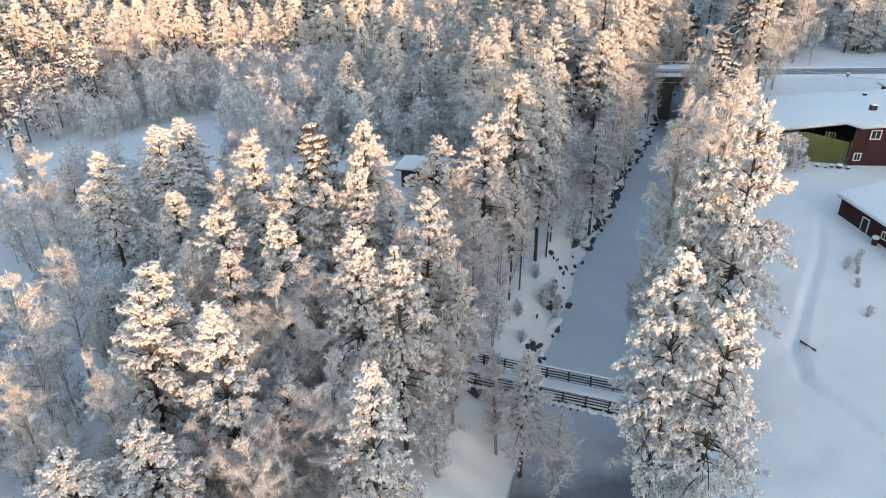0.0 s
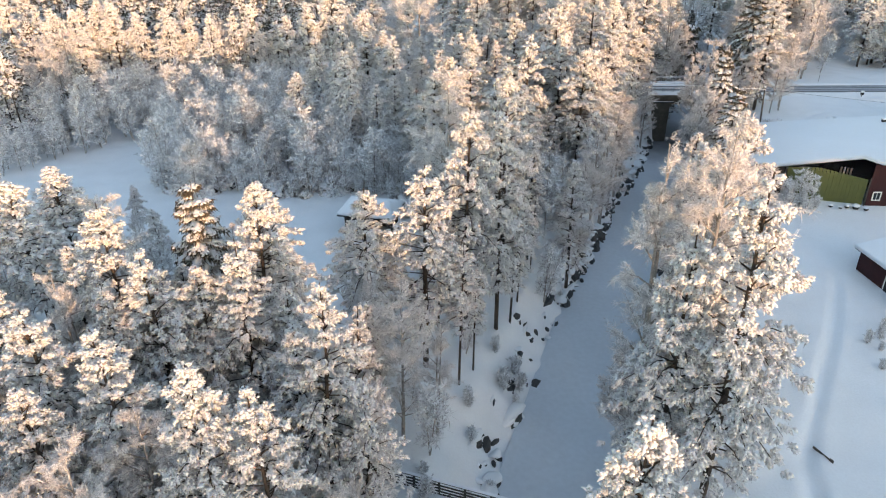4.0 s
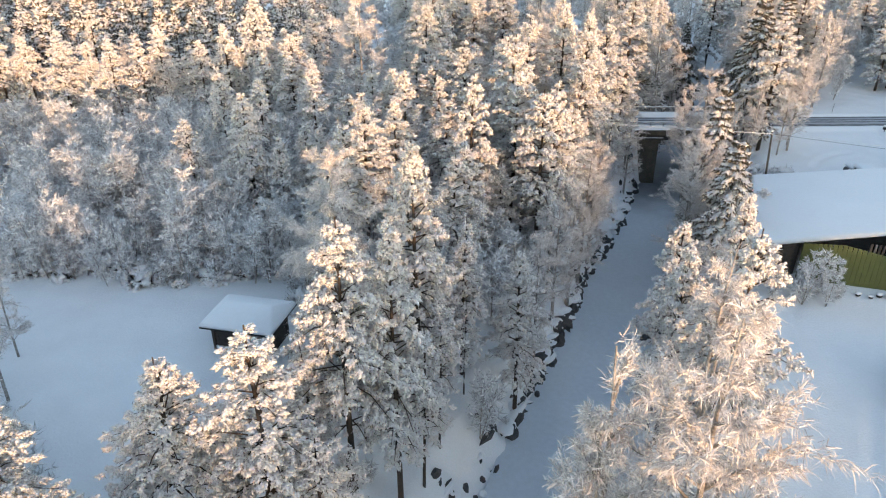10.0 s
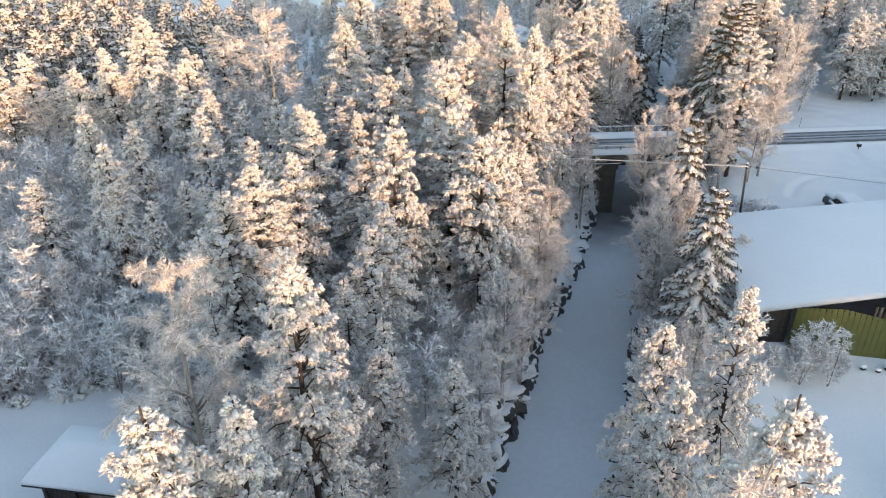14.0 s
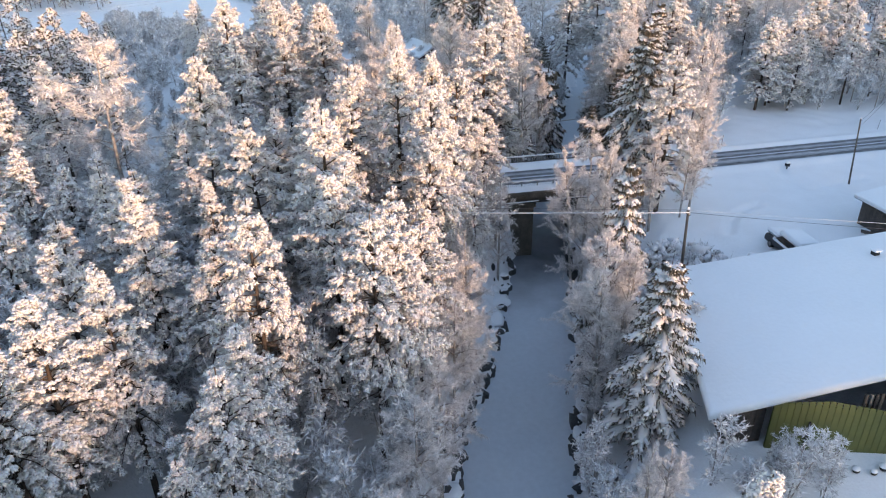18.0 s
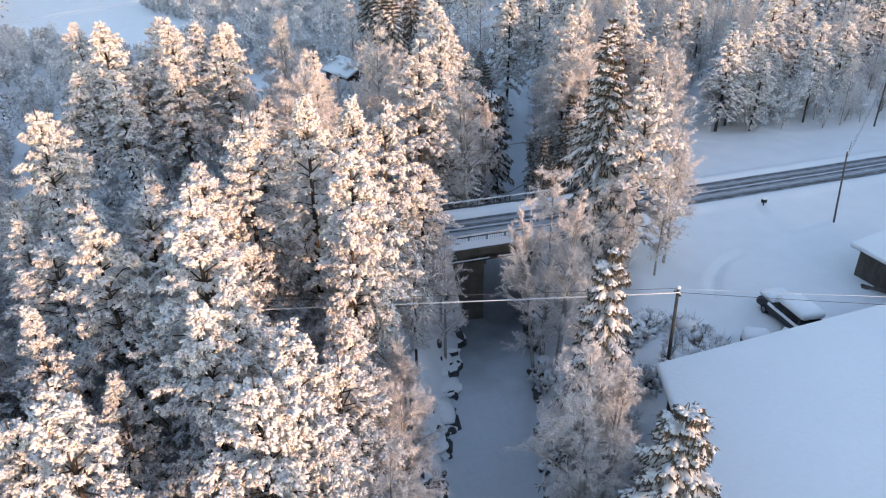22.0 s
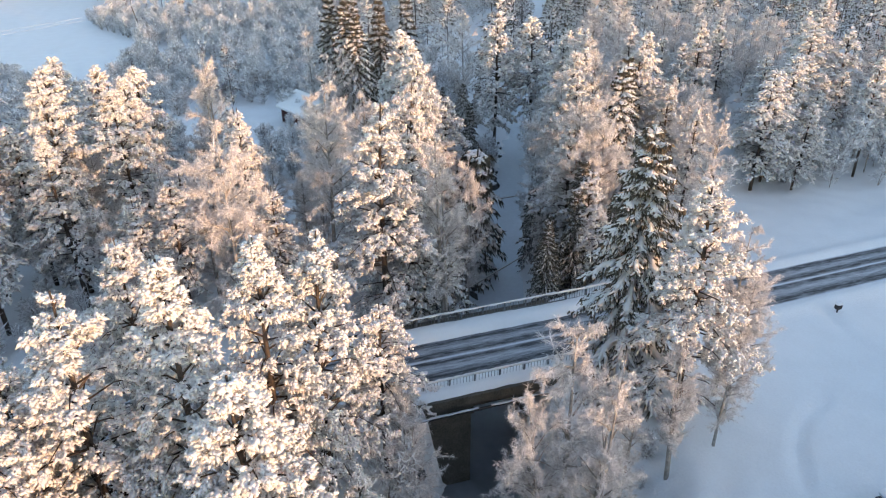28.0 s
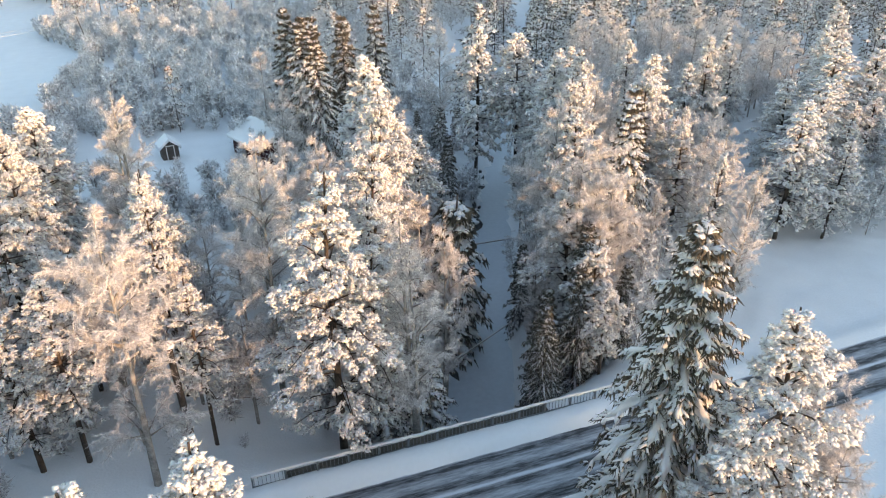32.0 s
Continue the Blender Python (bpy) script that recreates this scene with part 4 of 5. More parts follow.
PINE_KINDS = [(pine(100 + i, 17.0, n, st, w, False, 0.74), 17.0) for i, (n, st, w) in enumerate(((4200, 0.2, 3.0), (3800, 0.28, 2.8), (4400, 0.14, 3.2), (3600, 0.22, 2.6), (4000, 0.3, 3.2)))]
PINE_CLOSE = [(pine(120 + i, 17.0, n, st, w, False, 0.43), 17.0) for i, (n, st, w) in enumerate(((19000, 0.2, 2.9), (17000, 0.3, 2.6), (20000, 0.14, 3.1), (17500, 0.32, 2.9), (16000, 0.22, 2.4)))]
PINE_SLIM = [(pine(130 + i, 17.0, n, st, w, False, 0.45, True), 17.0) for i, (n, st, w) in enumerate(((6500, 0.3, 1.9), (5500, 0.4, 2.2)))]
PINE_FAR = [(pine(140 + i, 17.0, n, st, w, True), 17.0) for i, (n, st, w) in enumerate(((520, 0.1, 4.0), (470, 0.14, 3.5), (560, 0.06, 4.2)))]
SPRUCE_KINDS = [(spruce(160 + i, 19.0, b, w, load=k), 19.0) for i, (b, w, k) in enumerate(((168, 4.3, 1.15), (126, 3.5, 1.6), (108, 2.8, 1.0), (120, 3.2, 0.4)))]
BIRCH_KINDS = [(birch(180 + i, 16.0, n, w, s, 1, None, 0.02, dr, 1.0, False, 0.62), 16.0) for i, (n, w, s, dr) in enumerate(((6500, 3.4, 0.16, 0.45), (6000, 2.8, 0.2, 0.3), (7000, 3.8, 0.14, 0.6), (5500, 2.6, 0.24, 0.3)))]
BIRCH_CLOSE = [(birch(190 + i, 16.0, n, w, s, k, None, 0.02, dr, 1.35, False, 0.32), 16.0) for i, (n, w, s, dr, k) in enumerate(((22000, 2.9, 0.16, 0.4, 1), (20000, 2.6, 0.2, 0.25, 2), (22000, 3.1, 0.14, 0.55, 1)))]
ALDER_KINDS = [(birch(200 + i, 9.0, n, w, 0.1, k, FROST_GREY, 0.03, 0.15, 0.55, True), 9.0) for i, (n, w, k) in enumerate(((1150, 2.4, 2), (1050, 2.2, 1), (1300, 2.5, 3)))]
SHRUB_KINDS = [(birch(220 + i, 3.2, n, 1.2, 0.05, k, FROST_GREY, 0.05, 0.0, 0.45, True), 3.2) for i, (n, k) in enumerate(((560, 5), (480, 4), (640, 6)))]


def laden_bush(seed):
    """A low bush pressed down by snow: white lumps with dark twigs in the gaps."""
    rng = np.random.default_rng(seed)
    n = 95
    a, e = rng.uniform(0, 6.28, n), np.arcsin(rng.uniform(0.0, 1, n))
    r = rng.uniform(0.75, 1.05, n)
    c = np.stack((r * np.cos(a) * np.cos(e), r * np.sin(a) * np.cos(e), 0.85 * r * np.sin(e)), 1)
    snow, stick = Geo(), Geo()
    k = rng.lognormal(0, 0.35, n)
    puffs(snow, c, rng.normal(0, 1, (n, 3)) + np.array((0, 0, -0.3)), 0.24 * k, 0.19 * k, 0.15 * k, rng)
    m = 130
    d = rng.normal(0, 1, (m, 3))
    d[:, 2] = np.abs(d[:, 2]) + 0.3
    blades(stick, np.zeros((m, 3)) + rng.normal(0, 0.2, (m, 3)) * (1, 1, 0), d, rng.uniform(0.8, 1.35, m), rng.uniform(0.05, 0.12, m), rng)
    return [("bough", stick.mesh("bough", PINE_BARK), "dark bare wood"), ("snow_cover", snow.mesh("snow_cover", TREE_SNOW, True), "lumps of snow")]


BUSH_KINDS = [(laden_bush(260 + i), 1.0) for i in range(3)]
SAPLING_KINDS = [(spruce(240, 7.0, 60, 1.5, 0.04, False, 10), 7.0), (pine(241, 7.0, 1500, 0.12, 1.4, False, 0.5), 7.0)]

LOOKS = {
    "pine": ("pine_tree", "tall Scots pine laden with fingers of snow", "pine tree", PINE_KINDS, "pines beside the canal"),
    "close_pine": ("pine_tree", "tall Scots pine laden with fingers of snow", "pine tree", PINE_CLOSE, "pines beside the canal"),
    "slim_pine": ("pine_tree", "slender Scots pine with a thin snowy crown and bare stem", "pine tree", PINE_SLIM, "pines beside the canal"),
    "close_birch": ("birch_tree", "bare birch with fine twigs white with hoar frost", "birch tree", BIRCH_CLOSE, "birches"),
    "far_pine": ("pine_tree", "snow-laden pine in the shaded wood", "pine tree", PINE_FAR, "pines of the wood"),
    "spruce": ("spruce_tree", "dark spruce with snow along its drooping boughs", "spruce tree", SPRUCE_KINDS, "spruces"),
    "birch": ("birch_tree", "bare birch white with hoar frost", "birch tree", BIRCH_KINDS, "birches"),
    "alder": ("alder_tree", "slender bare alder furred with grey hoar frost", "alder tree", ALDER_KINDS, "alders of the thicket"),
    "shrub": ("shrub", "low bare shrub furred with hoar frost", "shrub", SHRUB_KINDS, "shrubs"),
    "bush": ("snowy_bush", "low bush pressed down by lumps of snow", "bush", BUSH_KINDS, "snow-laden bushes"),
    "sapling": ("young_conifer", "small young conifer bowed by snow", "young tree", SAPLING_KINDS, "young conifers"),
}
firsts = {}
dice = random.Random(11)


def plant(kind, x, y, top=None, which=None, fat=1.0):
    """Stands a tree on the ground with its tip at the height given."""
    name, label, category, kinds, group = LOOKS[kind]
    k = dice.randrange(len(kinds)) if which is None else which
    meshes, tall = kinds[k]
    z = float(land(x, y)) - 0.1
    s = (top - z) / tall if top else dice.uniform(0.8, 1.2)
    w = s * fat * dice.uniform(0.92, 1.12)
    m = pose(x, y, z, 0, 0, dice.uniform(0, 360)) @ Matrix.Diagonal((w, w, s, 1))
    if (kind, k) not in firsts:
        ob = assemble(name, label, category, meshes)
        tagged(ob, group=group)
        ob.matrix_basis = m
        firsts[kind, k] = ob
        return
    ob = copy_thing(firsts[kind, k], Matrix.Identity(4))
    ob.matrix_basis = m


massed = {}


def mass(kind, x, y, top):
    """Notes a tree of the deep wood, to be joined with its neighbours."""
    massed.setdefault(kind, []).append((x, y, top, dice.uniform(0, 6.28), dice.uniform(0.9, 1.2)))


stood = [(-2.4, 81.5, 4.2), (-4.5, 78.0, 4.0)]
for kind, rows in (("pine", PINES), ("slim_pine", SLIM_PINES), ("spruce", SPRUCES), ("birch", BIRCHES), ("sapling", SAPLINGS), ("shrub", SHRUBS)):
    for x, y, top in rows:
        base = float(land(x, y))
        what = kind
        if kind == "birch" and top - base < 8:
            what = "alder"
        if kind == "shrub" and top - base > 3.5:
            what = "alder"
        if kind == "pine" and y > 215:
            what = "far_pine"
        if what in ("pine", "birch") and abs(x - 0.31 * y) < 34 and y < 175:
            what = "close_" + what
        if what == "far_pine":
            mass(what, x, y, top)
        else:
            tall = max(top - base, 6)
            which, fat = FORMS.get((x, y), (None, None))
            if what == "spruce" and which is None and y < 145:
                which = 1 if y < 125 else 0
            if what.endswith("pine") and x > 90 and y > 150:
                which, fat = 2, 1.4
            if fat is None:
                fat = min(1.28, max(1.02 if y > 85 else 0.88, (18.5 if y > 85 else 17.0) / tall)) if what.endswith("pine") else min(1.5, (23.0 if 125 < y < 145 else 18.0) / tall) if what == "spruce" else 1.0
            plant(what, x, y, top, which, fat)
        stood.append((x, y, 1.0))
# birches that lean out over the ice from the east bank
meshes, tall = BIRCH_CLOSE[0]
for x, y, tilt, s in ((21.2, 56.0, -24, 0.62), (22.6, 60.5, -20, 0.55), (47.0, 126.9, -7, 1.14)):
    ob = assemble("birch_tree", "frosted birch leaning out over the canal", "birch tree", meshes)
    tagged(ob, group="birches")
    ob.matrix_basis = pose(x, y, float(land(x, y)) - 0.1, 0, tilt, 0) @ Matrix.Diagonal((s * 0.8, s * 0.8, s, 1))
# a broken-off trunk beyond the road
sg = thing("tree_stump", pose(33.3, 152.2, float(land(33.3, 152.2)) - 0.3), "tall broken pine trunk capped with snow", "dead tree")
part("trunk", rod((0, 0, 0), (-0.25, 0.3, 9.4), 0.26, 8, 0.2).mesh("trunk", PINE_BARK, True), sg)
bm = bmesh.new()
bmesh.ops.create_icosphere(bm, subdivisions=2, radius=0.3)
bm.transform(Matrix.Translation((-0.25, 0.3, 9.45)) @ Matrix.Diagonal((1.1, 0.9, 0.6, 1)))
part("snow_cap", bm, SNOW_ROOF, sg, smooth=True)
# shrubs round the house, the pole and in the yard
for x, y, h in ((47, 92.5, 2.6), (48.5, 92, 2.2), (46, 91, 2.4), (50, 91.2, 1.9), (44, 91.5, 3.0), (53.6, 116.6, 2.2), (55, 117.2, 1.8), (56.6, 115.6, 1.6), (54.4, 114.6, 1.6), (57.4, 117.6, 1.5), (48.4, 114.6, 2.0), (47.4, 112, 2.4), (41.5, 57.5, 1.3), (43, 62.5, 1.1), (43.5, 66, 1.4), (45, 66.6, 1.3), (44.2, 65, 1.0), (46, 68, 1.2)):
    plant("shrub", x, y, float(land(x, y)) + h)
    stood.append((x, y, 1.0))

rows = [(dice.uniform(49, 58.2), dice.uniform(113.6, 121), dice.uniform(0.9, 1.9)) for k in range(15)] + [(float(canal_x(y)) + float(canal_half(y)) + dice.uniform(0.8, 6), y, dice.uniform(0.7, 1.4)) for y in range(86, 137, 2)]
for x, y, h in rows:
    if not (57.6 < x and y < 117.5) and math.hypot(x - 52.6, y - 115.4) > 0.9:
        plant("bush", x, y, float(land(x, y)) + h)
        stood.append((x, y, 0.3))


# ---- woods between the trees that stand out ----
def grow_mass(kind, name, label, category):
    """Joins the noted trees of one kind into one object, part by part."""
    kinds = LOOKS[kind][3]
    store = []
    for meshes, tall in kinds:
        got = []
        for nm, me, lab in meshes:
            v, t = np.empty(len(me.vertices) * 3, dtype=np.float32), np.empty(len(me.loops), dtype=np.int32)
            me.vertices.foreach_get("co", v)
            me.loops.foreach_get("vertex_index", t)
            got.append((nm, v.reshape(-1, 3), t.reshape(-1, 3), me.materials[0], lab))
        store.append((got, tall))
    geos = {}
    for i, (x, y, top, turn, w) in enumerate(massed[kind]):
        got, tall = store[i % len(store)]
        z = float(land(x, y)) - 0.1
        sc = (top - z) / tall
        c, s_ = math.cos(turn) * sc * w, math.sin(turn) * sc * w
        for nm, v, t, mat, lab in got:
            gg = geos.setdefault(nm, (Geo(), mat, lab))[0]
            gg.add(np.stack((x + v[:, 0] * c - v[:, 1] * s_, y + v[:, 0] * s_ + v[:, 1] * c, z + v[:, 2] * sc), 1), t)
    ob = tagged(new(name), label, category, kind="stuff")
    for nm, (gg, mat, lab) in geos.items():
        o = new(nm, gg.mesh(nm, mat))
        o.parent = ob
        tagged(o, lab, kind="stuff")


def inside(x, y, poly):
    hit = False
    for (ax, ay), (bx, by) in zip(poly, poly[1:] + poly[:1]):
        if (ay > y) != (by > y) and x < ax + (y - ay) * (bx - ax) / (by - ay):
            hit = not hit
    return hit


FIELD = [(-90, 60), (-44, 82), (-33, 86), (-18, 73), (-10, 60), (-3, 50), (0, 52), (-1, 66), (1, 78), (-1, 90), (-18, 90), (-30, 92), (-31, 108), (-38, 114), (-50, 96), (-90, 82)]
FAR_FIELD = [(-60, 400), (-30, 290), (-14, 270), (4, 248), (14, 230), (12, 262), (17, 290), (-2, 340), (0, 400)]
SIDE_ROAD = [(80, 149), (180, 149), (180, 157), (99, 161), (96, 166), (113, 181), (122, 200), (108, 190), (102, 184), (87, 168)]
GLADE = [(33, 200), (42, 206), (42, 226), (22, 222), (18, 212)]


def free(x, y, gap, bank=1.0):
    dc = abs(x - float(canal_x(y))) - float(canal_half(y))
    if dc < bank or abs(y - float(road_mid(x))) < 6.5:
        return False
    if inside(x, y, FIELD) or inside(x, y, FAR_FIELD) or inside(x, y, SIDE_ROAD) or inside(x, y, GLADE):
        return False
    if y < 142 and x > float(canal_x(y)) + float(canal_half(y)) + 8.5:
        return False
    return all((x - a) ** 2 + (y - b) ** 2 > (gap + r - 1) ** 2 for a, b, r in stood)


def wood(kind_, n, x0, x1, y0, y1, lo, hi, gap, bank=1.0, keep=None, joined=False):
    tries = made = 0
    while made < n and tries < n * 14:
        tries += 1
        x, y = dice.uniform(x0, x1), dice.uniform(y0, y1)
        if (keep and not keep(x, y)) or not free(x, y, gap, bank):
            continue
        z = float(land(x, y))
        kind = "close_" + kind_ if kind_ in ("pine", "birch") and abs(x - 0.31 * y) < 34 and y < 175 else kind_
        if joined:
            mass(kind, x, y, z + dice.uniform(lo, hi))
        else:
            plant(kind, x, y, z + dice.uniform(lo, hi))
        stood.append((x, y, 1.0))
        made += 1


def west(x, y):
    return x < float(canal_x(y))


def east(x, y):
    return not west(x, y)


# left of the canal near the start, then the stand towards the road
wood("birch", 26, -18, 8, 14, 58, 9, 14, 2.4, 5, west)
wood("birch", 26, -50, -18, 20, 80, 4.5, 8, 2.4, 5, west)
wood("pine", 30, -52, -18, 16, 80, 4.5, 8.5, 2.2, 6, west)
wood("pine", 26, -18, 4, 12, 54, 9, 14, 2.4, 6, west)
wood("slim_pine", 16, 2, 16, 60, 92, 9, 14, 2.2, 3, west)
wood("alder", 130, -54, 8, 12, 80, 4, 8, 1.8, 4, west, True)
wood("pine", 34, -14, 38, 100, 137, 11, 15, 2.3, 3.5, west)
wood("alder", 80, -6, 42, 76, 137, 4, 10, 1.9, 1.5, west, True)
wood("alder", 300, -52, 6, 90, 130, 4, 9, 1.35, 4, west, True)
wood("shrub", 70, -40, 6, 88, 102, 1.2, 2.8, 1.2, 4, west)
wood("bush", 60, -30, 4, 86, 99, 0.7, 1.7, 0.8, 4, west)
wood("shrub", 60, -4, 42, 46, 137, 0.9, 2.4, 1.3, 0.6, west)
wood("pine", 44, -75, 4, 125, 150, 12, 17, 3.2, 4, west)
wood("far_pine", 270, -100, 30, 102, 205, 9, 17, 2.6, 4, lambda x, y: west(x, y) and y > 124 and x < -12, True)
wood("alder", 150, -130, -36, 98, 200, 5, 9, 2.2, 1, None, True)
wood("far_pine", 130, -160, -44, 50, 260, 12, 18, 3.2, 1, None, True)
wood("birch", 26, -60, 10, 112, 140, 10, 16, 2.8, 4, west)
# right bank
wood("alder", 16, 16, 58, 44, 136, 4, 7, 1.8, 0.8, east)
wood("shrub", 40, 14, 60, 44, 136, 1.0, 2.4, 1.2, 0.5, east)
# beyond the road
wood("pine", 26, 50, 120, 151, 200, 9, 17, 2.6, 1.2, east)
wood("birch", 56, 50, 140, 151, 240, 9, 16, 2.5, 1.0, east)
wood("birch", 10, 26, 60, 151, 175, 7, 11, 2.5, 1.0, west)
wood("spruce", 24, 44, 100, 151, 225, 4, 11, 2.4, 0.8, lambda x, y: abs(x - float(canal_x(y))) < 14)
wood("alder", 210, 60, 135, 151, 235, 3.5, 9, 1.7, 0.8, east, True)
wood("shrub", 330, -12, 75, 151, 240, 2.2, 5.0, 1.5, 0.8, west, True)
wood("alder", 50, -12, 75, 151, 235, 3.5, 6.5, 1.8, 0.8, west, True)
wood("shrub", 560, -30, 80, 228, 345, 3, 5.5, 1.7, 3.0, None, True)
wood("alder", 90, -30, 90, 235, 340, 4, 7, 1.8, 3.0, None, True)
wood("shrub", 60, 10, 60, 152, 225, 1.0, 2.6, 1.6, 0.8)
wood("far_pine", 60, -100, -37, 98, 132, 9, 15, 2.6, 4, west, True)
wood("alder", 170, 0, 180, 290, 350, 4, 8, 2.0, 3.0, None, True)
wood("far_pine", 320, 60, 240, 165, 350, 11, 18, 3.0, 2.0, None, True)
wood("far_pine", 260, -80, 170, 315, 420, 10, 15, 3.0, 2.0, None, True)
wood("birch", 40, 90, 200, 158, 280, 9, 13, 3.0, 2.0)
# unseen pines added east of the yard to keep the sun off the side road
for k in range(170):
    x, y = dice.uniform(106, 172), dice.uniform(88, 130)
    mass("far_pine", x, y, float(land(x, y)) + dice.uniform(11, 16))
grow_mass("far_pine", "pine_wood", "dense snowy pine wood behind the thicket, with an unseen shading stand", "forest")
grow_mass("shrub", "willow_thicket", "thicket of low willows furred with grey hoar frost", "thicket")
grow_mass("alder", "alder_thicket", "thicket of bare alders furred with grey hoar frost", "thicket")


# far woods as one mass: round the view, and unseen on the shading rise behind
def far_woods(name, label, spots, seed):
    rng = np.random.default_rng(seed)
    g, t = Geo(), Geo()
    for x, y, h in spots:
        z = float(land(x, y))
        tube(t, [(x, y, z - 0.5), (x, y, z + h * 0.5), (x, y, z + h)], [0.2, 0.14, 0.03], 3)
        n = 34
        f = rng.uniform(0.2, 1, n)
        a = rng.uniform(0, 6.3, n)
        r = (1 - f) ** 0.7 * h * 0.17 * rng.uniform(0.3, 1, n)
        puffs(g, np.stack((x + r * np.cos(a), y + r * np.sin(a), z + h * f), 1), np.stack((np.cos(a), np.sin(a), np.full(n, -0.35)), 1), rng.uniform(0.6, 1.1, n), rng.uniform(0.35, 0.7, n), rng.uniform(0.3, 0.6, n), rng, SPIKE, SPIKE_T)
    ob = tagged(new(name), label, "forest", kind="stuff")
    for nm, me in (("foliage", g.mesh("foliage", TREE_SNOW)), ("trunks", t.mesh("trunks", PINE_BARK))):
        o = new(nm, me)
        o.parent = ob
    return ob


spots = []
while len(spots) < 900:
    a, r = dice.uniform(-1.4, 1.7), dice.uniform(330, 620)
    x, y = 30 + r * math.sin(a), 80 + r * math.cos(a)
    if not inside(x, y, FAR_FIELD) and (y > 330 or abs(y - 143) > 12):
        spots.append((x, y, dice.uniform(11, 17)))
far_woods("far_forest", "distant snowy forest beyond the fields", spots, 21)
spots = []
while len(spots) < 1000:
    along_, across = dice.uniform(165, 225), dice.uniform(-280, 280)
    x, y = SUN_DIR.x * along_ - SUN_DIR.y * across, SUN_DIR.y * along_ + SUN_DIR.x * across
    spots.append((x, y, dice.uniform(4.8, 8.4)))
far_woods("ridge_forest", "unseen snowy forest on the rise behind the canal, casting shade", spots, 22)


# ---- house with the long snowy roof ----
def roof_z(x, y):
    k = min(max((112.4 - y) / 18.2, 0.0), 1.0)
    return 10.55 + 0.065 * (x - 43) + k * (0.5 + 0.05 * (min(x, 62) - 43))


HOUSE = [(42.8, 94.6), (56.2, 94.2), (57.0, 91.6), (78, 91.0), (80, 112.2), (49.6, 112.4)]
house = thing("house", pose(0, 0, 0), "long green and red boarded house under a broad snowy roof", "house")
bm = bmesh.new()
prism(bm, HOUSE, lambda x, y: roof_z(x, y) - 0.12, lambda x, y: roof_z(x, y))
part("roof", bm, BLACK, house, "dark roof edge")
bm = bmesh.new()
prism(bm, [(42.65, 94.4), (56.1, 93.95), (56.9, 91.4), (78.2, 90.8), (80.2, 112.4), (49.45, 112.6)], lambda x, y: roof_z(x, y) + 0.004, lambda x, y: roof_z(x, y) + 0.5, 0.28)
part("roof_snow", bm, SNOW_ROOF, house, "thick smooth blanket of snow", smooth=True)


def board_wall(a, b, z0, top, mat, width, parent, name="wall"):
    """A wall of upright boards with battens between two points on the ground."""
    a, b = Vector(a), Vector(b)
    n = int((b - a).length / width)
    d = (b - a) / n
    nrm = Vector((d.y, -d.x)).normalized()
    bm = bmesh.new()
    prism(bm, [tuple(a), tuple(b), tuple(b - nrm * 0.15), tuple(a - nrm * 0.15)], z0, top)
    w = part(name, bm, mat, parent)
    for k in range(n):
        p, q = a + d * (k + 0.04), a + d * (k + 0.9)
        bm = bmesh.new()
        prism(bm, [tuple(p + nrm * 0.002), tuple(p + nrm * 0.028), tuple(q + nrm * 0.028), tuple(q + nrm * 0.002)], z0 + 0.02, lambda x, y: (top(x, y) if callable(top) else top) - 0.02)
        part("board", bm, mat, w)
    return w


under = lambda x, y: roof_z(x, y) - 0.13
board_wall((44.8, 95.6), (47.6, 95.4), 6.6, under, DARK_WOOD, 0.35, house)
gw = board_wall((47.6, 94.8), (56.3, 92.4), 6.6, lambda x, y: 11.5 - (0.19 * (x - 51) if x > 51 else 0.08 * (51 - x)), GREEN_PAINT, 0.42, house, "green_wall")
board_wall((56.6, 92.2), (77.5, 91.8), 6.6, under, RED_PAINT, 0.3, house, "red_wall")
board_wall((50.3, 111.8), (45.0, 96.0), 6.6, under, DARK_WOOD, 0.35, house)
board_wall((79.2, 111.6), (50.4, 111.9), 6.6, under, RED_PAINT, 0.4, house)
board_wall((77.5, 91.9), (79.2, 111.5), 6.6, under, RED_PAINT, 0.4, house)
# stored boards in the dark gap under the eave
for k in range(4):
    part("stored_board", boxed(53.4 + 0.42 * k, 53.62 + 0.42 * k, 93.75, 93.9, 9.8, 11.6 - 0.05 * k, 0.02), (GREY_WOOD, STEEL, DARK_WOOD, GREY_WOOD)[k], house)
part("corner_post", boxed(49.9, 50.0, 93.95, 94.08, 6.7, 9.8), DARK_WOOD, house)
part("downpipe", rod((56.4, 92.1, 6.8), (56.4, 92.1, 10.8), 0.08, 8).mesh("downpipe", GREY_WOOD), house)


def framed_window(name, x, y, z, w, h, parent, bars=True):
    win = part(name, boxed(x - w / 2, x + w / 2, y - 0.07, y - 0.03, z - h / 2, z + h / 2), GLASS, parent, "dark window in a white frame")
    for x0, x1, z0, z1 in ((-w / 2 - 0.12, -w / 2, -h / 2 - 0.12, h / 2 + 0.12), (w / 2, w / 2 + 0.12, -h / 2 - 0.12, h / 2 + 0.12), (-w / 2, w / 2, h / 2, h / 2 + 0.12), (-w / 2, w / 2, -h / 2 - 0.12, -h / 2)):
        part("frame", boxed(x + x0, x + x1, y - 0.12, y - 0.03, z + z0, z + z1), WHITE_PAINT, win)
    if bars:
        part("glazing_bar", boxed(x - 0.025, x + 0.025, y - 0.1, y - 0.071, z - h / 2, z + h / 2), WHITE_PAINT, win)
    return win


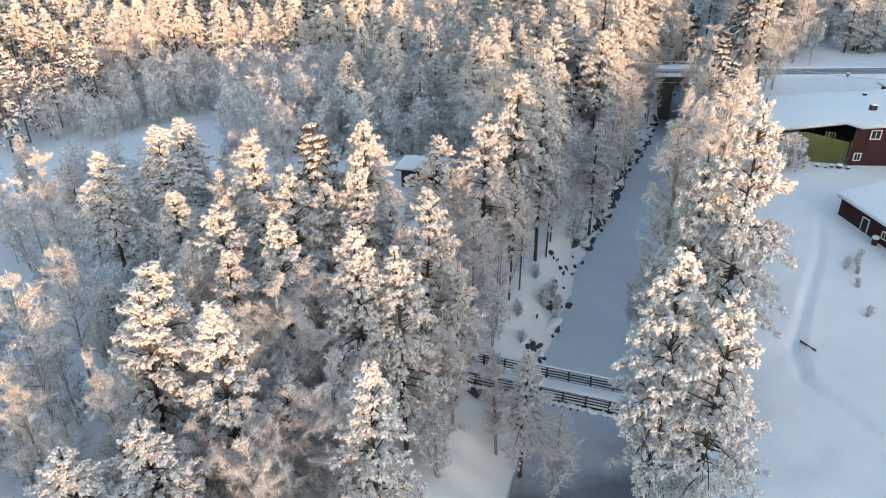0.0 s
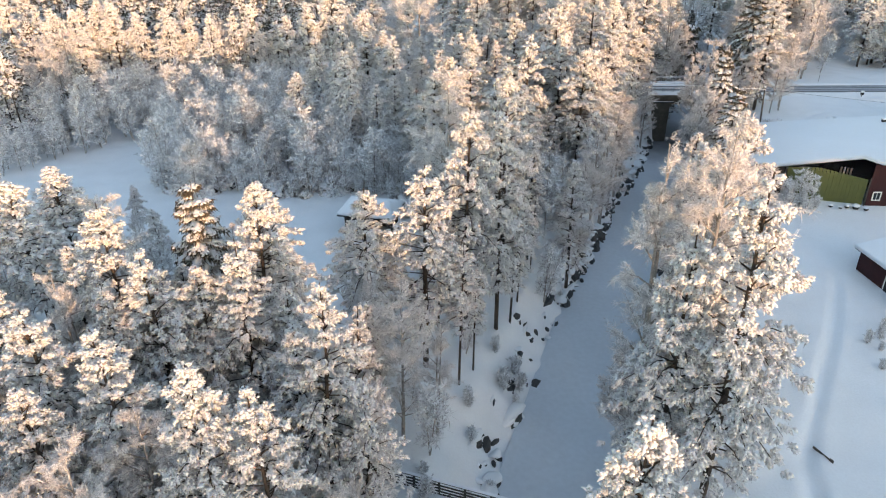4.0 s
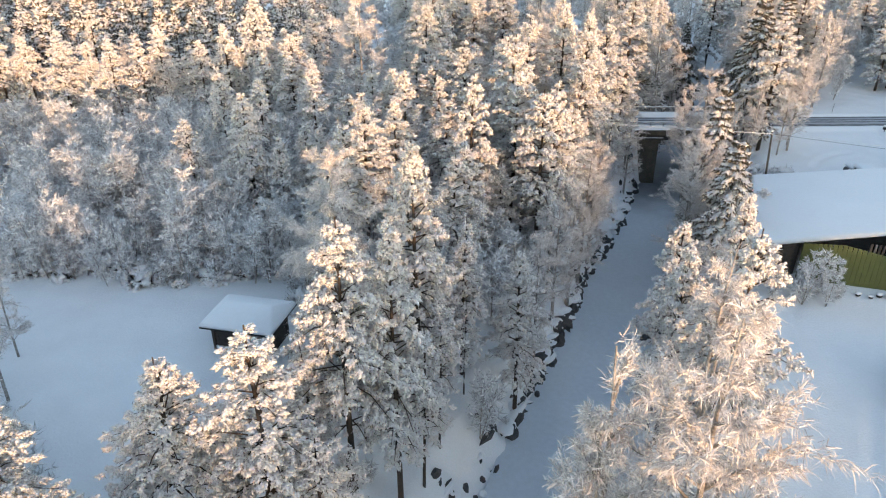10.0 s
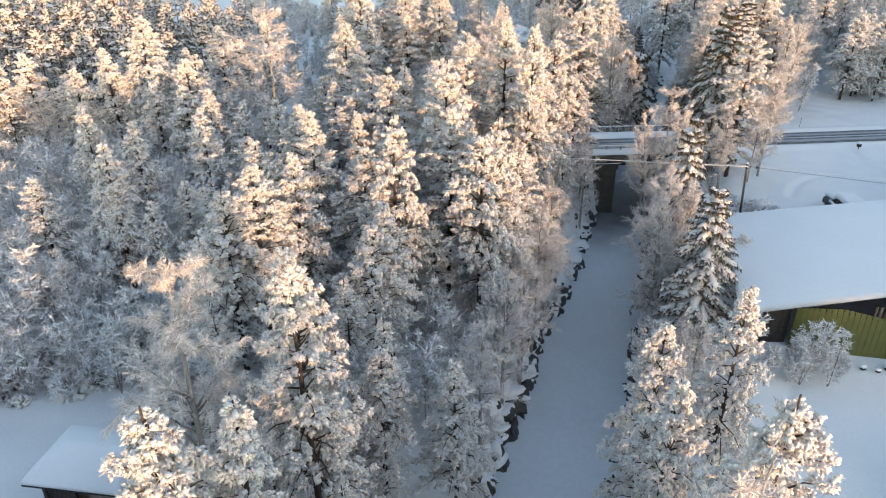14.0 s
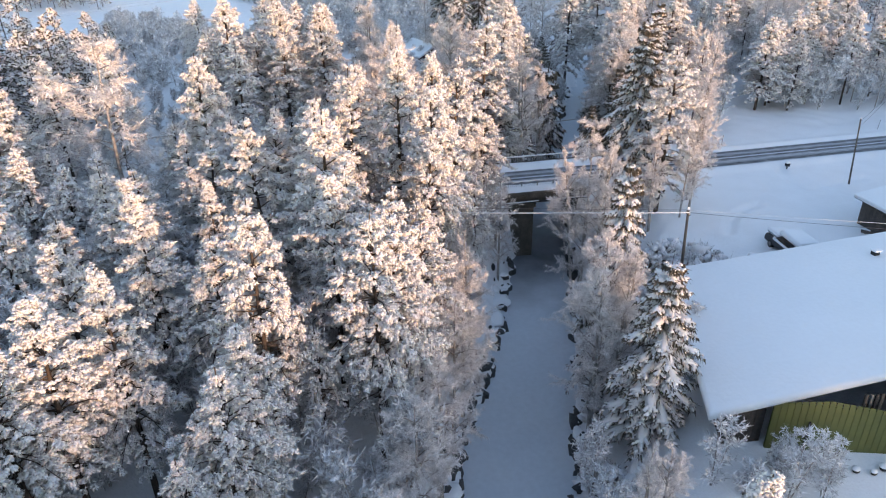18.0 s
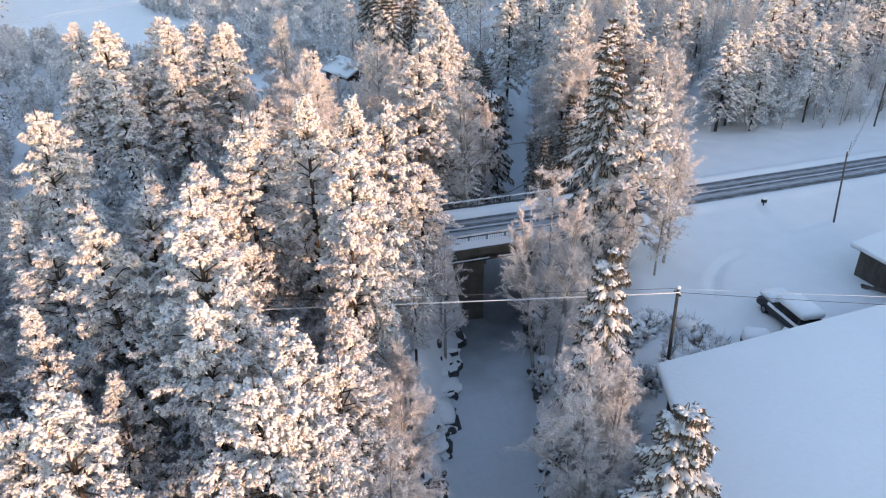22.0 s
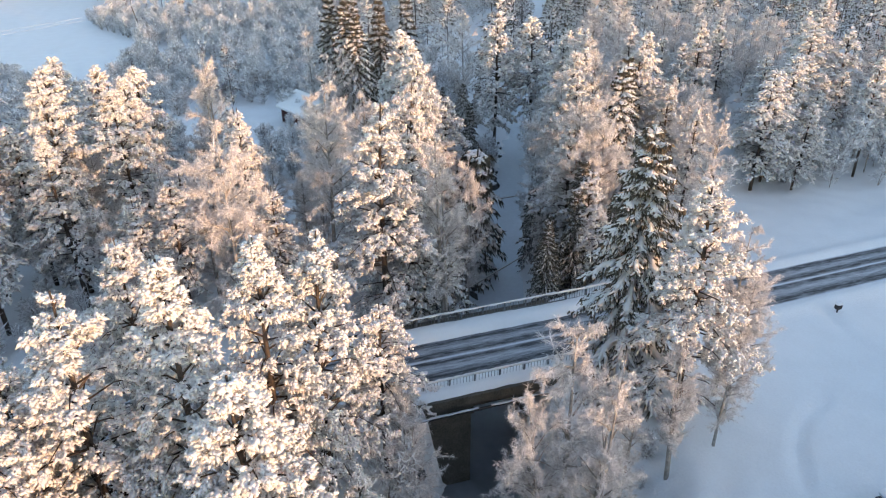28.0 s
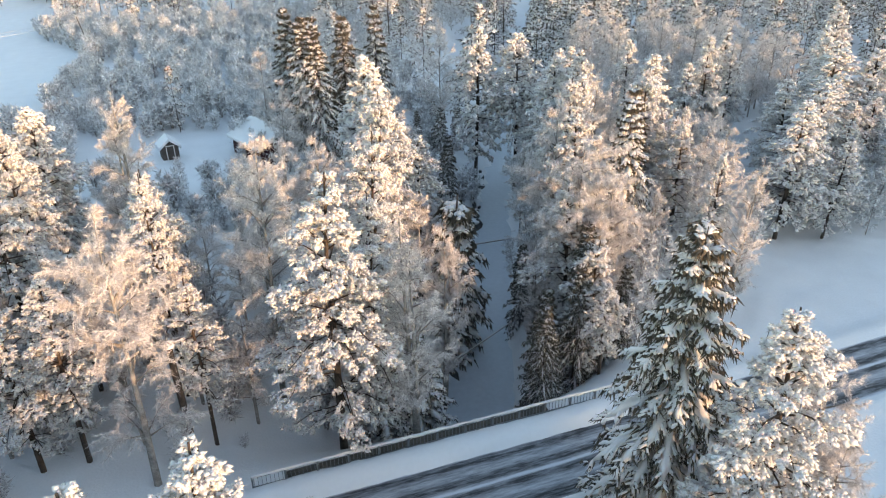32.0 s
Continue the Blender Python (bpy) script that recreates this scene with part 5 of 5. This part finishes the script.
framed_window("window", 59.3, 92.0, 11.7, 1.2, 1.1, house)
framed_window("window", 57.6, 92.1, 8.5, 0.8, 0.9, house)
framed_window("window", 66.0, 91.9, 9.6, 1.2, 1.3, house)
ch = part("chimney", boxed(61.9, 62.7, 98.6, 99.4, 12.2, 13.9, 0.03), BRICK, house, "dark brick chimney")
part("chimney_snow", boxed(61.85, 62.75, 98.55, 99.45, 13.903, 14.1, 0.08), SNOW_ROOF, ch, smooth=True)
v1 = part("roof_vent", boxed(66.2, 66.7, 108.4, 108.9, 12.1, 13.15, 0.03), BLACK, house)
part("vent_cap", boxed(66.1, 66.8, 108.3, 109.0, 13.153, 13.35, 0.06), SNOW_ROOF, v1, smooth=True)
for x, y, r in ((55.0, 91.2, 0.42), (54.1, 91.5, 0.3), (53.2, 91.3, 0.22), (56.1, 90.9, 0.3), (52.2, 91.7, 0.26), (50.6, 92.0, 0.24)):
    z = float(land(x, y))
    st = thing("firewood_sack", pose(x, y, z), "dark sack under a cap of snow beside the wall", "sack", "sacks beside the wall")
    bm = bmesh.new()
    bmesh.ops.create_icosphere(bm, subdivisions=2, radius=r)
    bm.transform(Matrix.Translation((0, 0, r * 0.6)) @ Matrix.Diagonal((1, 0.8, 0.7, 1)))
    part("sack", bm, BLACK, st, smooth=True)
    bm = bmesh.new()
    bmesh.ops.create_icosphere(bm, subdivisions=2, radius=r * 1.1)
    bm.transform(Matrix.Translation((0, 0.05, r * 1.15)) @ Matrix.Diagonal((1, 0.9, 0.5, 1)))
    part("snow_cap", bm, SNOW_ROOF, st, smooth=True)


def gable_hut(name, x, y, yaw, w, d, wall, rise, mat, label, category, over=0.5, snow=0.4, board=0.3, sink=0.3, door=True, open_front=False):
    """A boarded hut with a ridge along its own y axis and snow on both roof slopes."""
    z = float(land(x, y)) - sink
    h = thing(name, pose(x, y, z, 0, 0, yaw), label, category)
    gab = lambda px, py: wall + rise * (1 - abs(px) / (w / 2))
    eave = lambda px, py: wall
    for (a, b, top) in (((-w / 2, -d / 2), (0, -d / 2), gab), ((0, -d / 2), (w / 2, -d / 2), gab), ((w / 2, -d / 2 + 0.02), (w / 2, d / 2), eave), ((w / 2, d / 2), (0, d / 2), gab), ((0, d / 2), (-w / 2, d / 2), gab), ((-w / 2, d / 2), (-w / 2, -d / 2 + 0.02), eave)):
        if open_front and a[1] == -d / 2 and b[1] == -d / 2:
            continue
        board_wall(a, b, 0, top, mat, board, h)
    for s in (-1, 1):
        ex, ez = s * (w / 2 + over), wall - rise * over / (w / 2)
        for nm, lo, hi, m_, grow, bev in (("roof", 0.02, 0.1, BLACK, 0.0, 0.0), ("roof_snow", 0.104, 0.104 + snow, SNOW_ROOF, 0.08, 0.1)):
            bm = bmesh.new()
            f = lambda px, py: wall + rise - (rise / (w / 2)) * abs(px)
            prism(bm, [(0.0, -d / 2 - over - grow), (ex + s * grow, -d / 2 - over - grow), (ex + s * grow, d / 2 + over + grow), (0.0, d / 2 + over + grow)], lambda px, py: f(px, py) + lo, lambda px, py: f(px, py) + hi, bev)
            part(nm, bm, m_, h, smooth=bev > 0)
    if door:
        dr = part("door", boxed(-0.45, 0.45, -d / 2 - 0.09, -d / 2 - 0.035, 0.1, 2.0), mat, h, "boarded door")
        for x0, x1, z0, z1 in ((-0.55, -0.45, 0.1, 2.1), (0.45, 0.55, 0.1, 2.1), (-0.45, 0.45, 2.0, 2.1)):
            part("frame", boxed(x0, x1, -d / 2 - 0.12, -d / 2 - 0.035, z0, z1), WHITE_PAINT, dr)
    return h


# red outbuilding in the yard: its long boarded wall faces the canal
def red_outbuilding():
    a, b = Vector((48.6, 78.2)), Vector((51.2, 64.5))
    z = float(land(50, 72)) - 0.4
    L = (b - a).length
    h = thing("outbuilding", pose(a.x, a.y, z, 0, 0, math.degrees(math.atan2((b - a).y, (b - a).x))), "dark red boarded outbuilding with a white-framed door and snowy roof", "shed")
    top = lambda x, y: 3.2 - 0.06 * x + 0.16 * y
    board_wall((0, 0), (L, 0), 0, top, RED_PAINT, 0.28, h)
    board_wall((L, 0.0), (L, 6), 0, top, RED_PAINT, 0.28, h)
    board_wall((L, 6), (0, 6), 0, top, RED_PAINT, 0.28, h)
    board_wall((0, 6), (0, 0), 0, top, RED_PAINT, 0.28, h)
    for nm, lo, hi, m_, gr, bev in (("roof", 0.0, 0.1, BLACK, 0.45, 0), ("roof_snow", 0.104, 0.5, SNOW_ROOF, 0.5, 0.14)):
        bm = bmesh.new()
        prism(bm, [(-gr, -gr), (L + gr, -gr), (L + gr, 6 + gr), (-gr, 6 + gr)], lambda x, y: top(x, y) + lo, lambda x, y: top(x, y) + hi, bev)
        part(nm, bm, m_, h, smooth=bev > 0)
    # a black panel stands in for the darkness inside the open doorway
    d = part("door", boxed(4.0, 4.9, -0.09, -0.032, 0.3, 2.2), BLACK, h, "black panel painted for the dark of an open doorway")
    for x0, x1, z0, z1 in ((3.88, 4.0, 0.3, 2.32), (4.9, 5.02, 0.3, 2.32), (4.0, 4.9, 2.2, 2.32)):
        part("frame", boxed(x0, x1, -0.12, -0.03, z0, z1), WHITE_PAINT, d)
    framed_window("window", 7.6, 0.0, 1.5, 0.7, 0.7, h)


red_outbuilding()
bar = thing("oil_drum", pose(49.2, 71.0, float(land(49.2, 71.0)) - 0.1), "black drum with a round cap of snow", "drum")
part("drum", rod((0, 0, 0), (0, 0, 0.8), 0.32, 14).mesh("drum", BLACK, True), bar)
bm = bmesh.new()
bmesh.ops.create_icosphere(bm, subdivisions=2, radius=0.42)
bm.transform(Matrix.Translation((0, 0, 0.98)) @ Matrix.Diagonal((1, 1, 0.65, 1)))
part("snow_cap", bm, SNOW_ROOF, bar, smooth=True)

# open shelter on the edge of the left clearing
SHX, SHY = -2.4, 81.5
sz = float(land(SHX, SHY)) - 0.2
sh = thing("open_shelter", pose(SHX, SHY, sz, 0, 0, -12), "dark boarded shelter, half open in front, under a low snowy roof", "shelter")
for px in (-2.3, -0.4, 2.3):
    for py in (-1.7, 1.7):
        part("post", boxed(px - 0.1, px + 0.1, py - 0.1, py + 0.1, 0, 2.6), DARK_WOOD, sh)
board_wall((2.2, 1.62), (-2.2, 1.62), 0, 2.5, DARK_WOOD, 0.25, sh)
board_wall((2.22, -1.5), (2.22, 1.5), 0, 2.5, DARK_WOOD, 0.25, sh)
board_wall((-2.22, 1.5), (-2.22, -1.55), 0, 2.5, DARK_WOOD, 0.25, sh)
board_wall((-2.2, -1.62), (-0.5, -1.62), 0, 2.5, DARK_WOOD, 0.25, sh)
part("rail", boxed(-2.2, -0.5, -1.76, -1.66, 0.5, 0.72), SNOW_ROOF, sh, "snow along the low rail")
for nm, lo, hi, m_, gr in (("roof", 2.6, 2.7, BLACK, 0.6), ("roof_snow", 2.704, 2.98, SNOW_ROOF, 0.66)):
    bm = bmesh.new()
    X, Y = 2.4 + gr, 1.8 + gr
    ring = [bm.verts.new((x, y, lo)) for x, y in ((-X, -Y), (X, -Y), (X, Y), (-X, Y))]
    ring2 = [bm.verts.new((x, y, hi)) for x, y in ((-X, -Y), (X, -Y), (X, Y), (-X, Y))]
    r0, r1 = bm.verts.new((-1.9, 0.3, hi + 0.75)), bm.verts.new((1.9, 0.3, hi + 0.75))
    bm.faces.new(ring[::-1])
    for i in range(4):
        bm.faces.new((ring[i], ring[(i + 1) % 4], ring2[(i + 1) % 4], ring2[i]))
    for f in ((ring2[0], ring2[1], r1, r0), (ring2[1], ring2[2], r1), (ring2[2], ring2[3], r0, r1), (ring2[3], ring2[0], r0)):
        bm.faces.new(f)
    if nm == "roof_snow":
        bmesh.ops.bevel(bm, geom=bm.edges[:], offset=0.16, segments=2, affect="EDGES", profile=0.5)
    part(nm, bm, m_, sh, smooth=nm == "roof_snow")

# weathered barn by the yard, far cabin and hut
gable_hut("barn", 82.5, 117.7, 0, 10.0, 9.6, 3.4, 0.9, GREY_WOOD, "weathered brown board barn with a snowy roof", "barn", 0.6, 0.4, 0.25, 0.5, door=False)
for k, (dx, zz) in enumerate(((0, 0.6), (0.25, 1.1), (0.1, 1.6))):
    ld = thing("plank", pose(0, 0, 0), "snow-dusted loose board leaning on the barn", "board", "boards leaning on the barn")
    part("board", beam((76.4 - dx, 120.6 - 0.3 * k, float(land(77, 121)) + 0.1), (77.2, 117.2 - dx, float(land(77, 118)) + zz), 0.06, 0.25), GREY_WOOD, ld)
gable_hut("cabin", 45.9, 211.5, 20, 6.6, 8.5, 2.6, 1.7, RED_PAINT, "small dark red cabin with a white snowy roof", "cabin", 0.5, 0.4, 0.4, 0.2)
gable_hut("garden_hut", 32.6, 215.0, 10, 2.2, 2.2, 1.8, 0.9, GREY_WOOD, "tiny dark hut with a thick cap of snow", "hut", 0.3, 0.45, 0.3, 0.1)


# ---- yard: car, snow-buried vehicle, poles ----
def parked_car(x, y, yaw):
    z = float(land(x, y)) + 0.02
    car = thing("car", pose(x, y, z, 0, 0, yaw) @ Matrix.Diagonal((1.2, 1.3, 1.25, 1)), "dark estate car buried under a thick layer of snow", "car")
    body = [(-2.35, 0.35), (-2.4, 0.75), (-2.25, 0.95), (-1.0, 1.05), (-0.35, 1.5), (1.7, 1.52), (2.2, 1.05), (2.35, 0.95), (2.35, 0.35)]
    bm = bmesh.new()
    rings = []
    for yy, k in ((-0.88, 0.93), (-0.8, 1.0), (0.8, 1.0), (0.88, 0.93)):
        rings.append([bm.verts.new((px, yy * (0.8 if pz > 1.2 else 1.0), 0.35 + (pz - 0.35) * k)) for px, pz in body])
    for a, b in zip(rings[:-1], rings[1:]):
        for i in range(len(body)):
            j = (i + 1) % len(body)
            bm.faces.new((a[i], a[j], b[j], b[i]))
    bm.faces.new(rings[0][::-1])
    bm.faces.new(rings[-1])
    bmesh.ops.recalc_face_normals(bm, faces=bm.faces[:])
    part("body", bm, CAR_PAINT, car)
    for s in (-1, 1):
        for x0, x1, t0, t1 in ((-0.55, 0.3, -0.3, 0.28), (0.38, 1.1, 0.38, 1.08), (1.18, 1.95, 1.18, 1.7)):
            bm = bmesh.new()
            vs = [bm.verts.new(c) for c in ((x0, s * 0.895, 1.0), (x1, s * 0.895, 1.0), (t1, s * 0.74, 1.42), (t0, s * 0.74, 1.42))]
            f = bm.faces.new(vs)
            ex = bmesh.ops.extrude_face_region(bm, geom=[f])
            bmesh.ops.translate(bm, vec=(0, s * 0.02, 0), verts=[e for e in ex["geom"] if isinstance(e, bmesh.types.BMVert)])
            part("side_window", bm, GLASS, car)
        for wx in (-1.5, 1.45):
            wh = part("wheel", rod((wx, s * 0.66, 0.3), (wx, s * 0.9, 0.3), 0.31, 18).mesh("wheel", RUBBER), car)
            part("hub_cap", rod((wx, s * 0.9, 0.3), (wx, s * 0.915, 0.3), 0.19, 14).mesh("hub_cap", STEEL), wh)
        part("headlight", boxed(-2.44, -2.36, s * 0.62 - 0.18, s * 0.62 + 0.18, 0.62, 0.8, 0.02), GLASS, car)
    part("bumper", boxed(-2.5, -2.3, -0.85, 0.85, 0.35, 0.55, 0.04), BLACK, car)
    part("bumper", boxed(2.3, 2.5, -0.85, 0.85, 0.35, 0.55, 0.04), BLACK, car)
    part("grille", boxed(-2.45, -2.38, -0.4, 0.4, 0.6, 0.8), BLACK, car)
    for nm, x0, x1, z0, z1, w in (("roof_snow", -0.7, 2.25, 1.46, 1.98, 0.84), ("bonnet_snow", -2.45, -0.75, 0.98, 1.42, 0.86), ("tail_snow", 2.2, 2.46, 0.56, 0.92, 0.8)):
        bm = bmesh.new()
        box(bm, x0, x1, -w, w, z0, z1, min(0.22, (x1 - x0) * 0.45))
        part(nm, bm, SNOW_ROOF, car, "thick snow", smooth=True)
    part("rear_window", boxed(2.1, 2.3, -0.66, 0.66, 1.05, 1.4, 0.02), GLASS, car)
    for s in (-1, 1):
        part("tail_light", boxed(2.33, 2.4, s * 0.72 - 0.1, s * 0.72 + 0.1, 0.72, 0.98, 0.02), RED_PAINT, car)
        bm = bmesh.new()
        box(bm, -1.2, 2.25, s * 0.87 - 0.09, s * 0.87 + 0.09, 0.84, 1.06, 0.06)
        part("sill_snow", bm, SNOW_ROOF, car, smooth=True)


parked_car(65.7, 117.6, -95)
# the small snow-buried vehicle is built as a two-wheeled box trailer
tr = thing("small_trailer", pose(60.1, 114.7, float(land(60.1, 114.7)) - 0.1, 0, 0, 60), "small snow-buried vehicle, built as a boxy trailer", "trailer")
part("box", boxed(-1.6, 1.6, -0.85, 0.95, 0.3, 0.9, 0.05), BLACK, tr)
for s in (-1, 1):
    part("wheel", rod((0.2, s * 1.0, 0.3), (0.2, s * 1.15, 0.3), 0.3, 16).mesh("wheel", RUBBER), tr)
part("load_snow", boxed(-0.1, 1.72, -1.05, 0.95, 0.45, 1.75, 0.32), SNOW_ROOF, tr, smooth=True)
part("front_snow", boxed(-1.8, 0.1, -1.05, 0.95, 0.2, 1.35, 0.3), SNOW_ROOF, tr, smooth=True)
lampx, lampy = 62.0, 113.0
zl = float(land(lampx, lampy))
lp = thing("yard_lamp", pose(lampx, lampy, zl - 0.1), "thin garden lamp post topped with a ball of snow", "lamp")
part("post", rod((0, 0, 0), (-0.2, 0.95, 2.4), 0.035, 6).mesh("post", BLACK), lp)
bm = bmesh.new()
bmesh.ops.create_icosphere(bm, subdivisions=2, radius=0.26)
bm.transform(Matrix.Translation((-0.2, 1.0, 2.55)) @ Matrix.Diagonal((1, 1, 1.3, 1)))
part("lamp_head", bm, SNOW_ROOF, lp, "snow-covered lamp head", smooth=True)


def pole(name, base, top, r, label, group, arm=True):
    bx, by, bz = base
    p = thing(name, pose(bx, by, bz - 0.5), label, "utility pole", group)
    e = (top[0] - bx, top[1] - by, top[2] - bz + 0.5)
    part("shaft", rod((0, 0, 0), e, r, 8, r * 0.7).mesh("shaft", POLE_WOOD, True), p)
    if arm:
        part("bracket", boxed(e[0] - 0.06, e[0] + 0.06, e[1] - 0.35, e[1] + 0.35, e[2] - 0.5, e[2] - 0.4), BLACK, p)
        for s in (-0.28, 0.28):
            part("insulator", rod((e[0], e[1] + s, e[2] - 0.4), (e[0], e[1] + s, e[2] - 0.22), 0.05, 8).mesh("insulator", WHITE_PAINT), p)
    bm = bmesh.new()
    bmesh.ops.create_icosphere(bm, subdivisions=1, radius=r * 1.15)
    bm.transform(Matrix.Translation((e[0], e[1], e[2] + 0.05)))
    part("snow_cap", bm, SNOW_ROOF, p, smooth=True)


pole("utility_pole", (52.6, 115.4, float(land(52.6, 115.4))), (51.5, 114.2, 16.2), 0.15, "dark wooden pole with wires beside the house", "wooden poles")
pole("street_pole", (84.7, 132.5, 8.4), (83.4, 132.0, 16.9), 0.11, "thin grey wooden pole beside the road", "wooden poles", False)
pole("utility_pole", (117, 158.5, 9.0), (117.4, 158.8, 18.0), 0.13, "dark wooden pole across the road", "wooden poles", False)
pole("utility_pole", (16.9, 297, float(land(16.9, 297))), (15.0, 297, 18.0), 0.14, "distant leaning pole in the field", "wooden poles")


def wire(a, b, sag, r, mat, label):
    a, b = np.array(a, dtype=float), np.array(b, dtype=float)
    s = np.linspace(0, 1, 25)
    p = a + (b - a) * s[:, None]
    p[:, 2] -= sag * 4 * s * (1 - s)
    g = Geo()
    tube(g, p, np.full(25, r), 5)
    tagged(new("overhead_wire", g.mesh("overhead_wire", mat, True)), label, "wire", "overhead wires")


wire((51.5, 113.9, 16.0), (-4, 128.5, 15.6), 0.15, 0.05, WIRE, "overhead wire thick with hoar frost across the canal")
wire((51.5, 114.5, 16.0), (-4, 129.6, 15.9), 0.1, 0.015, CABLE, "thin dark overhead wire across the canal")
wire((51.5, 113.9, 16.0), (92, 97.0, 15.8), 0.3, 0.02, CABLE, "thin dark overhead wire over the yard")
wire((51.5, 114.5, 16.0), (92, 99.5, 15.8), 0.3, 0.02, WIRE, "thin frosted overhead wire over the yard")
for dz in (0.0, 0.7):
    wire((15.0, 296.7, 17.3 - dz), (-120, 200, 15 - dz), 1.0, 0.04, WIRE, "frosted wire across the far field")
    wire((83.4, 132.0, 16.5 - dz), (117.4, 158.8, 17.6 - dz), 0.6, 0.015, CABLE, "thin dark wire along the road")

# marker posts and a half-buried sign by the road
for x, y in ((77.5, 149.2), (104, 150.2), (27, 149.0)):
    mk = thing("road_marker", pose(x, y, float(land(x, y)), 4, 0, 0), "thin snow stick beside the road", "marker post", "snow sticks")
    part("stick", rod((0, 0, -0.2), (0, 0, 1.5), 0.035, 6).mesh("stick", POLE_WOOD), mk)
bx_ = thing("mailbox", pose(80.2, 138.4, float(land(80.2, 138.4)) - 0.3), "small dark box on a post capped with snow", "mailbox")
part("post", boxed(-0.05, 0.05, -0.05, 0.05, -0.2, 0.7), BLACK, bx_)
part("box", boxed(-0.25, 0.25, -0.2, 0.2, 0.703, 1.1, 0.03), BLACK, bx_)
part("snow_cap", boxed(-0.27, 0.27, -0.22, 0.22, 1.103, 1.4, 0.1), SNOW_ROOF, bx_, smooth=True)

# a thin snowy branch, built as a board, lies by the track in the yard
lg = thing("sledge_runner", pose(33.6, 53.0, float(land(33.6, 53.0)) + 0.12, 0, 0, 112), "dark half-buried branch beside the snow track, built as a board", "board")
part("board", boxed(-0.9, 0.9, -0.06, 0.06, -0.2, 0.07, 0.02), GREY_WOOD, lg)
part("snow_strip", boxed(-0.6, 0.95, -0.05, 0.09, 0.072, 0.14, 0.03), SNOW_ROOF, lg, smooth=True)

# fallen birch stems across the far canal
for k, (ya, yb) in enumerate(((165, 169), (188, 186))):
    xa, xb = float(canal_x(ya) - canal_half(ya)) - 1, float(canal_x(yb) + canal_half(yb)) + 1.5
    fl_ = thing("fallen_trunk", pose(0, 0, 0), "thin fallen trunk lying across the frozen canal", "fallen trunk", "fallen trunks")
    part("stem", rod((xa, ya, float(land(xa, ya)) + 0.4), (xb, yb, float(land(xb, yb)) + 0.9), 0.1, 6, 0.05).mesh("stem", BIRCH_BARK, True), fl_)
    part("snow_strip", rod((xa, ya, float(land(xa, ya)) + 0.5), (xb, yb, float(land(xb, yb)) + 0.98), 0.075, 5, 0.045).mesh("snow_strip", TREE_SNOW, True), fl_)

# ---- stones along the canal ----
stone_meshes, cap_meshes = [], []
for k in range(8):
    rng = np.random.default_rng(300 + k)
    for store, nm, rad, mat in ((stone_meshes, "stone", 0.5, STONE), (cap_meshes, "snow_cap", 0.52, SNOW_ROOF)):
        bm = bmesh.new()
        bmesh.ops.create_icosphere(bm, subdivisions=2 if nm == "snow_cap" else 1, radius=rad)
        q = rng.normal(0, 2.2, (3, 3))
        for v_ in bm.verts:
            c_ = np.array(v_.co)
            v_.co *= 1 + 0.22 * math.sin(q[0] @ c_ * 2) + (rng.uniform(-0.2, 0.2) if nm == "stone" else 0.1 * math.sin(q[1] @ c_ * 3))
            if nm == "snow_cap":
                v_.co.z = v_.co.z * 0.5 + 0.3
        store.append(done(bm, nm, mat, nm == "snow_cap"))
for side, n, ya, yb in ((-1, 300, 52, 137), (1, 70, 84, 137), (-1, 50, 150, 215)):
    rv = thing("stone_revetment", pose(0, 0, 0), "dark boulders draped with snow along the canal bank", "boulders", "stone edges of the canal", "structure")
    rng = np.random.default_rng(400 + n)
    for i in range(n):
        y = ya + (yb - ya) * rng.random() if side > 0 or ya > 140 else float(np.interp(rng.random(), [0, 0.24, 1], [52, 80, 137]))
        y = y + 0.9 * math.sin(y * 1.7) + 0.5 * math.sin(y * 4.3)
        low = y > 80
        d = abs(rng.normal(0, 0.75)) if low else abs(rng.normal(0.2, 0.9)) + (1.6 if math.sin(y * 0.9) > 0.55 else 0.0)
        x = float(canal_x(y)) + side * (float(canal_half(y)) + d)
        s = rng.lognormal(-0.2, 0.4) if low else rng.lognormal(-0.6, 0.5)
        turn = 66 + rng.normal(0, 28)
        m = pose(x, y, float(land(x, y)) + (0.1 if low else -0.12) * s, rng.normal(0, 14), rng.normal(0, 14), turn) @ Matrix.Diagonal((s * rng.uniform(1.0, 2.2), s * rng.uniform(0.55, 0.9), s * rng.uniform(0.7, 1.2), 1))
        k = int(rng.integers(8))
        st = part("stone", stone_meshes[k], STONE, rv, m=m)
        if rng.random() < 0.42:
            continue
        off = Vector((side * 0.32 * s, 0.12 * s, 0.1 * s))
        cap = pose(x + off.x, y + off.y, float(land(x, y)) + 0.1 * s + off.z, 0, 0, turn + 20) @ Matrix.Diagonal((s * 1.25, s * 1.0, s * 0.8, 1))
        part("snow_cap", cap_meshes[int(rng.integers(8))], SNOW_ROOF, st, m=m.inverted() @ cap)
